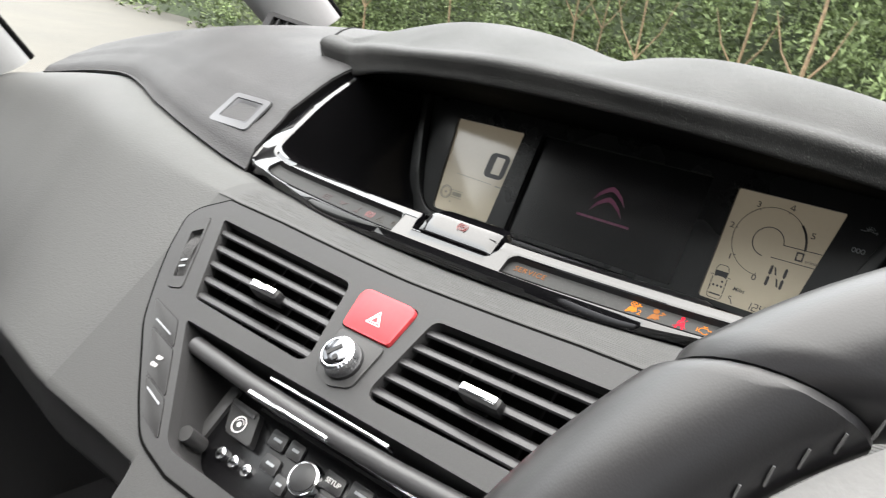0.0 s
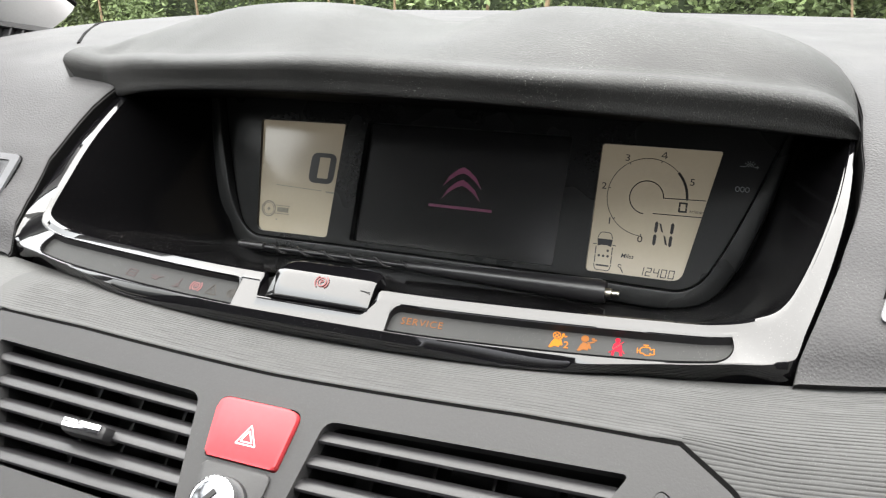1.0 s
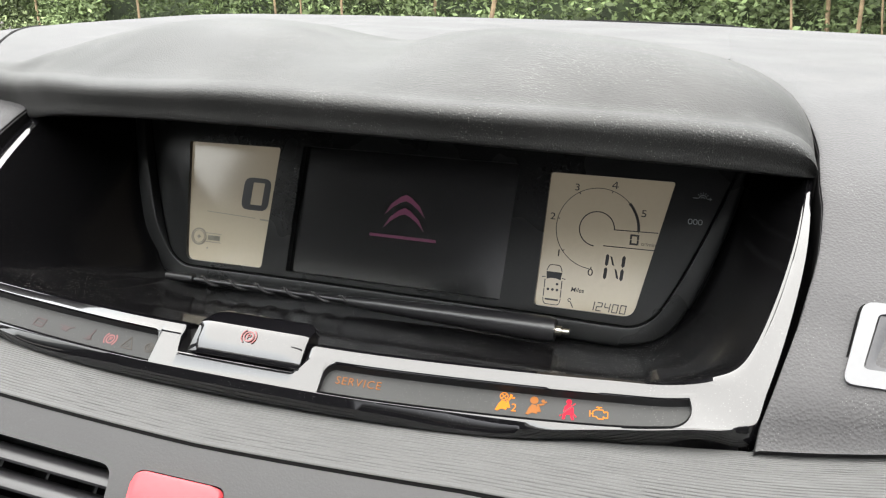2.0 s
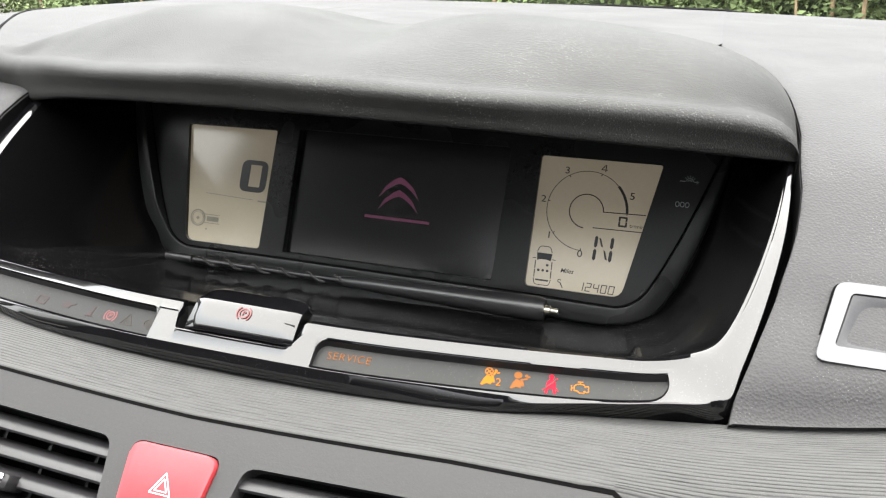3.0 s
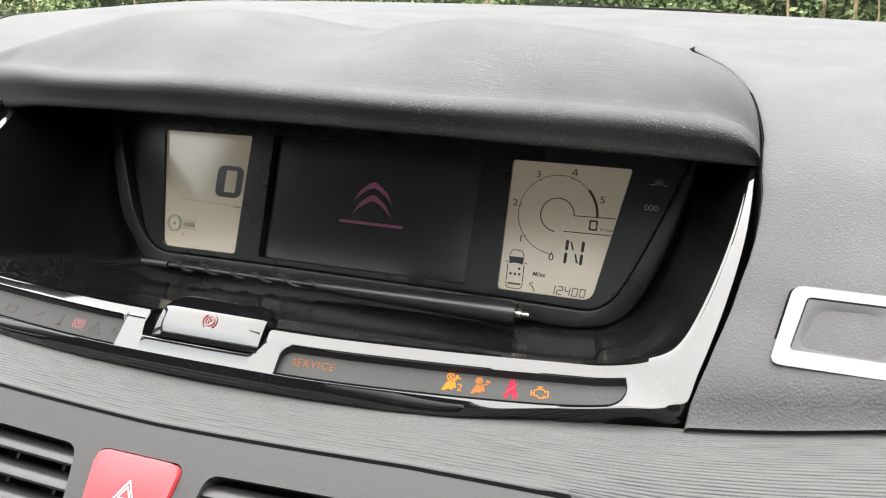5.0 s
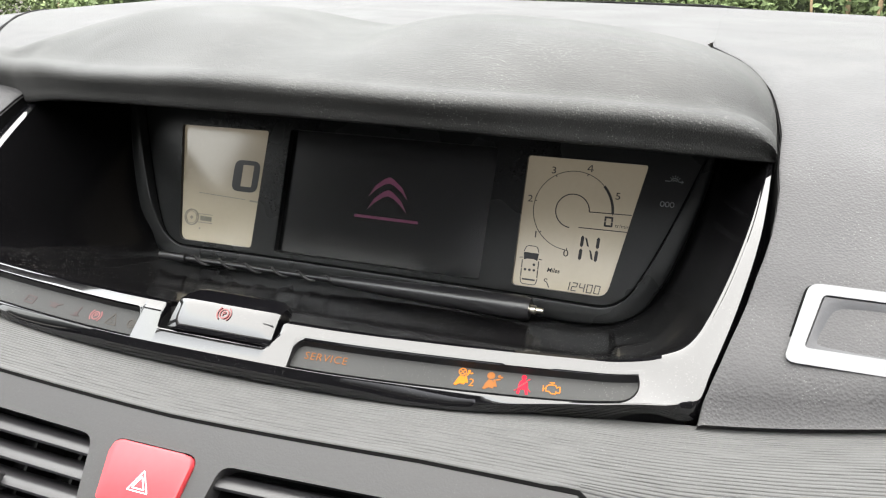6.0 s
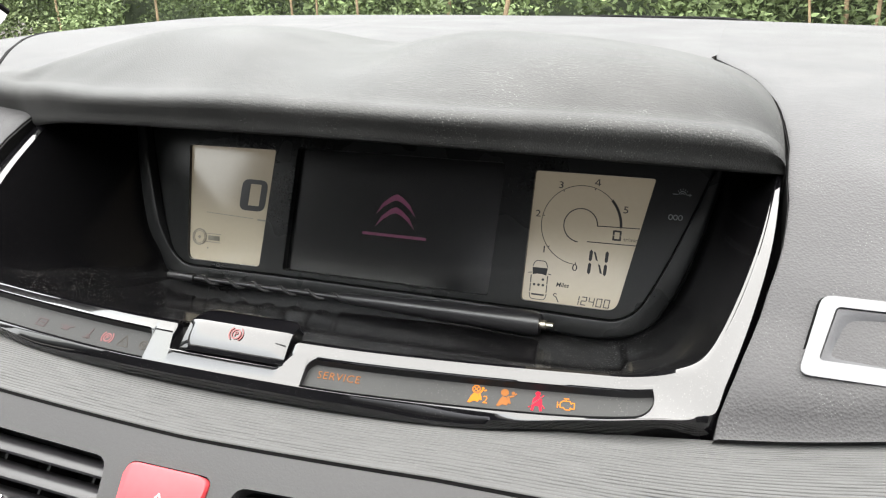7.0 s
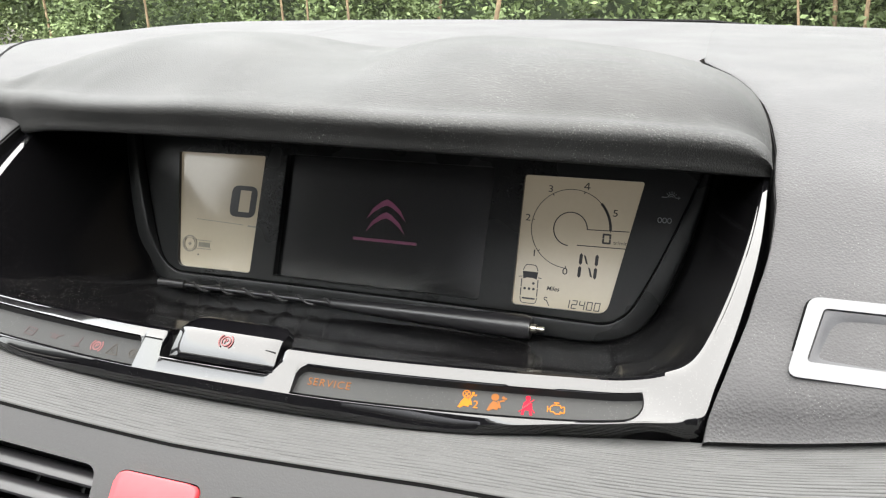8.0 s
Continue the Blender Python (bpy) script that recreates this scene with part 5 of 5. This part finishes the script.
for i, (t0, t1) in enumerate(((0.02, 0.275), (0.290, 0.690), (0.705, 1.02))):
    q = switch_quad(t0, t1)
    cx, cy = sum(p[0] for p in q) / 4, sum(p[1] for p in q) / 4
    sw = thing("console_switch", VENT @ Vector((cx, cy - 0.009, 0.0)), "flat charcoal rocker switch with pale print", "switch", "console switches")
    part("switch_gap", plate(rounded(q, 0.003), -0.003, 0.0002, VENT), SEAL, sw, "dark gap round the switch", smooth=0)
    body = part("rocker", plate(rounded(switch_quad(t0, t1, 0.028), 0.003), -0.002, 0.0006, VENT, 0.0002), PANEL, sw, smooth=30)
    if i == 1:
        for word, dy in (("ESP", 0.0012), ("OFF", -0.0040)):
            part("print_word", lettering(word, 0.0038, VENT @ Matrix.Translation((cx, cy + dy, 0.0012))), WHITE, body, "pale print", smooth=0)
    else:
        ty = t1 - 0.080 if i == 0 else t0 + 0.080
        b = switch_quad(ty - 0.012, ty + 0.012)
        part("lamp_bar", plate([tuple(Vector(p) * 0.62 + Vector((sum(v[0] for v in b) / 4, sum(v[1] for v in b) / 4)) * 0.38) for p in b], 0.0006, 0.0018, VENT), PRINT, body, "pale indicator bar", smooth=0)

# ---- storage recess, lid bar and radio ----
storage_recess = thing("storage_recess", VENT @ Vector((0, -0.12, -0.05)), "dark recess in the centre panel holding the radio", "recess")
bm = bmesh.new()
ring = grow(STORE, 0.001)
hi = [bm.verts.new((x, y, -0.0095)) for x, y in ring]
lo = [bm.verts.new((x * 0.94, y, -0.075)) for x, y in ring]
for i in range(len(hi)):
    j = (i + 1) % len(hi)
    bm.faces.new((hi[i], hi[j], lo[j], lo[i]))
bm.faces.new(lo)
bm.transform(VENT)
part("recess_box", bm, PANEL, storage_recess, smooth=30)
part("lid_bar", tube([VENT @ Vector((x, -0.0735 - 0.004 * (1 - (x / 0.12) ** 2), -0.010)) for x in (-0.118, -0.117, -0.06, 0, 0.06, 0.117, 0.118)], lambda f: 0.0060 if 0.01 < f < 0.99 else 0.0045, 14), BAR, storage_recess, "rounded charcoal lid edge")
part("lid_strip", box(-0.043, -0.0690, -0.0120, 0.054, -0.0668, -0.0045, VENT, 0.0006), CHROME, storage_recess, "bright upper lid strip")
part("lid_strip", box(-0.050, -0.0826, -0.0125, 0.018, -0.0802, -0.0040, VENT, 0.0006), CHROME, storage_recess, "chrome lower lid strip")
part("hinge_peg", tube([VENT @ Vector((-0.076, -0.1215, -0.030)), VENT @ Vector((-0.076, -0.1215, -0.012))], 0.0052, 14), PANEL, storage_recess, "grey hinge peg")
car_radio = thing("car_radio", VENT @ Vector((0, -0.115, -0.05)), "black car radio with round knob and push buttons", "car radio")
RAD = VENT @ Matrix.Translation((0, 0, -0.036))
part("radio_face", plate(rounded(rect(-0.0905, -0.150, 0.0905, -0.078), 0.003), -0.03, 0.0, RAD, 0.001), RADIO, car_radio)
part("side_frame", plate(rounded(rect(-0.0900, -0.150, -0.0815, -0.080), 0.002), -0.002, 0.0030, RAD, 0.001), PANEL, car_radio, "charcoal frame edge")
part("cd_slot", box(-0.060, -0.0835, -0.001, 0.060, -0.0815, 0.0006, RAD), DUCT, car_radio)
part("gloss_strip", box(-0.088, -0.0800, -0.001, 0.088, -0.0785, 0.0012, RAD, 0.0004), CHROME, car_radio, "bright radio edge strip")
rk = part("media_key", plate(rounded([(-0.0800, -0.0860), (-0.0530, -0.0866), (-0.0440, -0.1066), (-0.0690, -0.1062)], 0.0025), 0, 0.0060, RAD, 0.0012), PANEL, car_radio, "raised charcoal eject key")
part("key_ridge", plate(rounded([(-0.0780, -0.0885), (-0.0550, -0.0890), (-0.0542, -0.0912), (-0.0772, -0.0908)], 0.0008), 0.005, 0.0068, RAD, 0.0006), SLAT, rk, "dark ridge on the key")
part("key_print", flat([ring_band(-0.0618, -0.0985, 0.0052, 0.0010, 20), circle(-0.0618, -0.0985, 0.0018, 10), arc_band(-0.0618, -0.0985, 0.0034, 0.0006, 20, 160, 10)], RAD, 0.0064), WHITE, rk, "pale print", smooth=0)
for x in (-0.0628, -0.0507, -0.0385):
    rb = part("round_button", plate(circle(x, -0.1182, 0.0042, 18), 0, 0.0030, RAD, 0.0014), CHROME, car_radio, "small bright button")
    part("button_dimple", plate(circle(x, -0.1182, 0.0022, 12), 0.002, 0.0033, RAD, 0.0004), DOME, rb, "smoky centre")
for x, y, w in ((-0.0325, -0.0935, 0.0048), (-0.0263, -0.1073, 0.0048), (-0.0167, -0.0930, 0.0040), (-0.0120, -0.1140, 0.0030), (0.0190, -0.0965, 0.0060), (0.0385, -0.0940, 0.0060), (0.022, -0.110, 0.0060), (0.040, -0.110, 0.0060), (0.057, -0.096, 0.0060), (0.057, -0.110, 0.0060)):
    kb = part("push_button", plate(rounded([(x - w - 0.0028, y + 0.0052), (x + w + 0.0012, y + 0.0050), (x + w + 0.0028, y - 0.0050), (x - w - 0.0012, y - 0.0052)], 0.0012), 0, 0.0020, RAD, 0.0006), SLAT, car_radio)
    if (x, y) == (0.0190, -0.0965):
        part("print_word", lettering("SETUP", 0.0042, RAD @ Matrix.Translation((x, y, 0.0022)), bold=0.01), WHITE, kb, "pale print", smooth=0)
    else:
        part("button_print", flat([rect(x - w * 0.70, y - 0.0008, x + w * 0.70, y + 0.0009)], RAD, 0.0023), PRINT, kb, "pale print bar", smooth=0)
part("dial", plate(circle(0.0030, -0.1036, 0.0108, 32), 0, 0.0075, RAD, 0.0014), CHROME, car_radio, "chrome-rimmed dial")
part("dial_cap", plate(circle(0.0030, -0.1036, 0.0088, 28), 0.006, 0.0083, RAD, 0.0008), SLAT, car_radio, "dark dial cap")


# ================= silver catches on the pads =================
def pad_catch(sgn):
    t = thing("pad_catch", (sgn * 0.293, -0.133, 0.060), "silver-framed grey push catch set in the dash pad", "catch", "dash pad catches")
    up = Vector((0, 0.0345, 0.0230)).normalized()
    nrm = Vector((0, -up.z, up.y))
    m = plane_frame(Vector((sgn * 0.2925, -0.1330, 0.0640)) + nrm * 0.0028 - up * 0.0028, up, nrm)
    q = [(-0.0352, -0.0210), (0.0170, -0.0210), (0.0240, 0.0205), (-0.0262, 0.0205)]
    q2 = [(-0.0275, -0.0130), (0.0110, -0.0130), (0.0160, 0.0150), (-0.0205, 0.0150)]
    if sgn < 0:
        q = [(-x, v) for x, v in reversed(q)]
        q2 = [(-x, v) for x, v in reversed(q2)]
    part("frame", plate(rounded(q, 0.0050), -0.010, 0.0016, m, holes=(rounded(q2, 0.0025),)), SILVER, t, "satin silver frame", smooth=30)
    part("insert_gap", plate(rounded(grow(q2, 0.0015), 0.0025), -0.008, -0.0048, m), SEAL, t, "dark gap round the plate", smooth=0)
    ring = [Vector(p) for p in grow(q2, -0.0008)]
    rows = []
    for i in range(19):
        f = i / 18
        a, b = ring[0].lerp(ring[3], f), ring[1].lerp(ring[2], f)
        rows.append([])
        for j in range(25):
            g = j / 24
            p = a.lerp(b, g)
            # a shallow finger hollow inside a flat margin
            hollow = max(0.0, 1 - abs(2 * f - 1) ** 3 * 1.25) * max(0.0, 1 - abs(2 * g - 1) ** 3 * 1.25)
            rows[-1].append(m @ Vector((p.x, p.y, 0.0008 - 0.0036 * hollow)))
    part("insert", sheet(rows), INSERT, t, "grey push plate with a finger hollow", smooth=60)
    part("frame_gap", plate(rounded(grow(q, 0.0013), 0.0055), -0.010, -0.0004, m, holes=(rounded(grow(q2, 0.0010), 0.0025),)), SEAL, t, "dark gap round the frame", smooth=0)
    return t


pad_catch(1)
pad_catch(-1)

# ================= steering wheel =================
steering_wheel = thing("steering_wheel", (0.375, -0.43, -0.17), "black stitched leather steering wheel with pale spoke trim", "steering wheel")
WH = plane_frame((0.390, -0.460, 0.005), (0, 0.643, 0.766), (0, -0.766, 0.643))


def wheel_pt(a, r, h=0.0):
    return WH @ Vector((r * math.cos(radians(a)), r * math.sin(radians(a)), h))


WR = 0.1825


def slanted(bm):
    """Slants the joints of the rim across its width."""
    back = WH.inverted()
    for v in bm.verts:
        p = back @ v.co
        r = math.hypot(p.x, p.y)
        a = math.atan2(p.y, p.x) - radians(290) * (0.185 - r)
        v.co = WH @ Vector((r * math.cos(a), r * math.sin(a), p.z))
    return bm


for name, a_from, a_to, r in (("rim_grip", 142.2, 206, 0.0207), ("rim_top", 34, 141.9, 0.0206), ("rim_grip", -26, 33.4, 0.0208), ("rim_base", 206.6, 333.4, 0.0202)):
    pts = [wheel_pt(a_from + (a_to - a_from) * i / 60, WR) for i in range(61)]
    part(name, slanted(tube(pts, lambda f, r=r: r * (1 - 0.10 * max(0.0, 1 - min(f, 1 - f) / 0.02) ** 2), 24)), LEATHER, steering_wheel, "stitched black leather rim")
for i in range(24):
    a = 132 + 3.1 * i
    p, q = wheel_pt(a, WR - 0.0185, 0.010), wheel_pt(a + 1.4, WR - 0.0202, 0.006)
    part("stitch", tube([p, p.lerp(q, 0.5) + Vector((0, -0.0004, 0)), q], 0.0004, 6), THREAD, steering_wheel)
part("hub", plate(circle(0, 0, 0.1600, 64), -0.03, 0.004, WH, 0.010), PALEGREY, steering_wheel, "pale grey fixed hub cover")
part("column", tube([WH @ Vector((0, 0, -0.05)), (0.375, -0.20, -0.12)], 0.045, 18), DARK, steering_wheel, "black column shroud")


# ================= car body round the camera =================
def roof_edge(f):
    """Windscreen: f 0 at its base, 1 at the roof."""
    p = spline([(0.66, 0.128, 0), (0.28, 0.335, 0), (-0.10, 0.485, 0), (-0.45, 0.540, 0), (-0.98, 0.548, 0)], f * 4)
    return p.x, p.y


windscreen = thing("windscreen", (0, 0.64, 0.12), "wide clear raked car windscreen", "windscreen", kind="structure")
rows = []
for i in range(13):
    f = i / 12
    row = []
    for j in range(25):
        x = -0.66 + 1.32 * j / 24
        y, z = roof_edge(f)
        row.append((x * (1 - 0.10 * f), y + 0.02 - 0.60 * x * x * (1 - f), z - 0.006))
    rows.append(row)
pane = part("pane", sheet(rows), GLASS, windscreen, "clear glass")
pane.visible_shadow = False


def pillar(sgn, base, top, w_base, w_top, name, label, seal=0.006):
    p = thing(name, base, label, "pillar", kind="structure")
    rows = []
    for i in range(9):
        f = i / 8
        c = Vector(base).lerp(Vector(top), f)
        c.x += sgn * 0.02 * math.sin(math.pi * f)
        w = w_base + (w_top - w_base) * f
        ring = []
        for k in range(17):
            a = 2 * math.pi * k / 16
            ring.append(c + Vector((0.026 * math.cos(a), w * math.sin(a) * 0.8, w * math.sin(a) * 0.35)))
        rows.append(ring)
    part("pillar_trim", sheet(rows), PALEGREY, p, "pale grey pillar trim")
    for q in (1,):
        pts = [Vector(base).lerp(Vector(top), i / 8) + Vector((-0.004 * sgn + sgn * 0.02 * math.sin(math.pi * i / 8), q * (w_base + (w_top - w_base) * i / 8) * 0.82, q * (w_base + (w_top - w_base) * i / 8) * 0.36)) for i in range(9)]
        part("seal", tube(pts, seal, 8), SEAL, p, "black glass seal")


for sgn in (-1, 1):
    pillar(sgn, (sgn * 0.735, 0.338, 0.122), (sgn * 0.62, -0.235, 0.51), 0.077, 0.070, "front_pillar", "pale grey windscreen pillar with a black seal", 0.0045)
    pillar(sgn, (sgn * 0.720, -0.160, 0.030), (sgn * 0.64, -0.60, 0.50), 0.050, 0.055, "door_pillar", "pale grey door-frame pillar with black seal", 0.005)

for sgn in (-1, 1):
    m = plane_frame((sgn * 0.735, 0, 0), (0, 0, 1), (-sgn, 0, 0))
    k = 1 if sgn < 0 else -1

    def flip(pts, k=k):
        return [(k * y, z) for y, z in pts]

    belt = flip([(0.85, -0.62), (0.85, 0.085), (0.25, 0.080), (-0.10, 0.015), (-0.30, -0.01), (-1.4, -0.01), (-1.4, -0.62)])
    part("door_panel", plate(belt, -0.06, 0.0, m), PANEL, None, "charcoal car side below the windows", 30, "structure", "car side")
    m2 = plane_frame((sgn * 0.64, 0, 0), (0, 0, 1), (-sgn, 0, 0))
    rail = flip([(-0.12, 0.50), (-1.4, 0.50), (-1.4, 0.57), (-0.12, 0.57)])
    part("roof_rail", plate(rail, -0.05, 0.0, m2), LINER, None, "pale roof rail over the side windows", 30, "structure", "roof rail")
    post = flip([(-1.00, 0.0), (-0.90, 0.0), (-0.90, 0.50), (-1.00, 0.50)])
    part("centre_pillar", plate(post, -0.05, 0.0, plane_frame((sgn * 0.69, 0, 0), (0, 0, 1), (-sgn, 0, 0))), LINER, None, "pale centre door pillar", 30, "structure", "pillar")
    rows = []
    for i in range(7):
        f = i / 6
        rows.append([(sgn * (0.745 - 0.085 * f), 0.30 - 0.46 * f if j == 0 else -1.4, -0.01 + 0.53 * f) for j in range(2)])
    sp = part("side_glass", sheet(rows), GLASS, None, "clear side window glass", 60, "structure", "window")
    sp.visible_shadow = False

top = plane_frame((0, 0, 0.515), (0, 1, 0), (0, 0, -1))
part("roof_lining", plate(rect(-0.66, -1.45, 0.66, -0.78), -0.05, 0.0, top), LINER, None, "pale headliner behind the long windscreen", 30, "structure", "roof")
part("cabin_floor", box(-0.78, -1.45, -0.66, 0.78, 0.85, -0.60), CARPET, None, "dark carpeted car floor", 30, "structure", "floor")
# added out of view: blocks light from behind, its opening reflects in the displays
rear = plane_frame((0, -0.80, 0), (0, 0, 1), (0, 1, 0))
part("rear_light_block", plate([(-0.78, -0.62), (0.78, -0.62), (0.78, 0.0), (0.64, 0.56), (-0.64, 0.56), (-0.78, 0.0)], -0.04, 0.0, rear, holes=(rounded(rect(-0.70, 0.02, 0.14, 0.26), 0.03),)), CARPET, None, "unseen dark wall added to block light from behind, with an opening", 30, "structure", "car body")
part("bulkhead", box(-0.74, 0.50, -0.62, 0.74, 0.54, -0.02), DARK, None, "black bulkhead behind the dashboard", 30, "structure", "car body")

# cowl and bonnet beyond the glass
rows = []
for i in range(9):
    f = i / 8
    rows.append([(x, 0.70 + 0.9 * f - 0.45 * x * x, 0.095 - 0.02 * f - 0.16 * f * f - 0.05 * (x / 0.7) ** 2) for x in [-0.75 + 0.1 * j for j in range(16)]])
part("bonnet", sheet(rows), BONNET, None, "dark car bonnet sloping away below the windscreen", 60, "structure", "car body")
wiper = thing("wiper", (0.2, 0.69, 0.13), "black windscreen wiper resting at the base of the glass", "wiper")
part("arm", tube([(-0.06, 0.69, 0.131), (0.05, 0.695, 0.1335), (0.20, 0.69, 0.1335), (0.46, 0.67, 0.112)], 0.004, 8), SEAL, wiper, "thin black arm")

# ================= outdoors =================
rows = []
for i in range(41):
    row = []
    for j in range(41):
        x, y = -1 + 2 * j / 40, -1 + 2 * i / 40
        x, y = math.copysign(abs(x) ** 3, x) * 600, math.copysign(abs(y) ** 3, y) * 600
        row.append((x, y, -1.05 + 0.03 * noise.noise((x * 0.2, y * 0.2, 0))))
    rows.append(row)
part("ground", sheet(rows), EARTH, None, "pale dusty gravel lane", 60, "structure", "ground")


def hedge_line(f):
    """Foot of the hedge, f from the driver's side to far off beyond the passenger's side."""
    return spline([(9.0, 3.5, 0), (3.0, 5.6, 0), (-1.4, 6.2, 0), (-8.0, 8.4, 0), (-16.5, 11.5, 0), (-40.0, 20.0, 0)], f * 5)


rng = random.Random(4)
verts, faces = [], []


def leaf(c, size):
    a = Vector((rng.gauss(0, 1), rng.gauss(0, 1), rng.gauss(0, 0.7))).normalized()
    b = a.orthogonal().normalized()
    b = Matrix.Rotation(rng.uniform(0, 6.28), 3, a) @ b
    k = len(verts)
    verts.extend((c - a * size, c + b * size * 0.42 + a * size * 0.1, c + a * size, c - b * size * 0.42 + a * size * 0.1))
    faces.append((k, k + 1, k + 2, k + 3))


# boughs: loose clumps of leaves with gaps between them
for i in range(3400):
    f = 0.72 * rng.random() ** 0.95 if i % 5 else rng.random()
    p = hedge_line(f)
    far = max(1.0, p.length / 11)
    h = rng.random() ** 0.85 * (3.1 + 0.9 * noise.noise((p.x * 0.5, p.y * 0.5, 2.0)))
    swell = noise.noise((p.x * 0.8, p.y * 0.8, h * 0.8))
    c = Vector((p.x + rng.gauss(0, 0.15), p.y - 0.9 * swell + abs(rng.gauss(0, 0.45)), -1.05 + h))
    r = rng.uniform(0.12, 0.30) * far
    for k in range(62):
        d = Vector((rng.gauss(0, 1), rng.gauss(0, 1), rng.gauss(0, 0.7)))
        leaf(c + d.normalized() * r * rng.random() ** 0.4, rng.uniform(0.016, 0.046) * far)
me = bpy.data.meshes.new("hedge")
me.from_pydata([tuple(v) for v in verts], [], faces)
me.materials.append(LEAF)
hedge = tagged(new("hedge", me), "dense green roadside hedge of mixed leaves", "hedge", "", "stuff")
# sheet behind the leaves; its dark green paints the shade in their gaps
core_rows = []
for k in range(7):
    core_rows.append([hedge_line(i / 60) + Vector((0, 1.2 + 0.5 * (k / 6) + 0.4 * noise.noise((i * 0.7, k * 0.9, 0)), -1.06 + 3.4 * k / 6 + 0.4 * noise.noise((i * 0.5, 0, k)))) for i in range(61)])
HEDGE_SHADE = material("hedge_inner_shade", (0.045, 0.062, 0.030), 0.9, relief=0.8, relief_size=0.08, blotch=0.4, blotch_size=0.25)
part("hedge_shade_sheet", sheet(core_rows), HEDGE_SHADE, None, "sheet behind the leaves, coloured dark for the shade inside the hedge", 60, "stuff", "hedge")


def sapling(x, y, h, r, lean):
    t = thing("sapling", (x, y, -1.05), "bare tan sapling stems standing in the hedge", "sapling", "hedge saplings")
    pts = [(x + lean * f + 0.04 * math.sin(5 * f + x), y + 0.03 * math.sin(4 * f), -1.06 + h * f) for f in [i / 8 for i in range(9)]]
    part("stem", tube(pts, lambda f: r * (1 - 0.6 * f), 7), BARK, t)
    b = Vector(pts[4])
    for q in (-1, 1):
        tip = b + Vector((q * 0.28, 0.05 * q, 0.55))
        part("branch", tube([b, b.lerp(tip, 0.5) + Vector((q * 0.04, 0, -0.02)), tip], lambda f: r * 0.55 * (1 - 0.7 * f), 6), BARK, t)


for i in range(22):
    f = 0.10 + 0.52 * rng.random()
    p = hedge_line(f)
    sapling(p.x + rng.uniform(-0.2, 0.2), p.y + rng.uniform(-0.25, 0.35), rng.uniform(2.2, 3.6), rng.uniform(0.008, 0.026), rng.uniform(-0.35, 0.35))
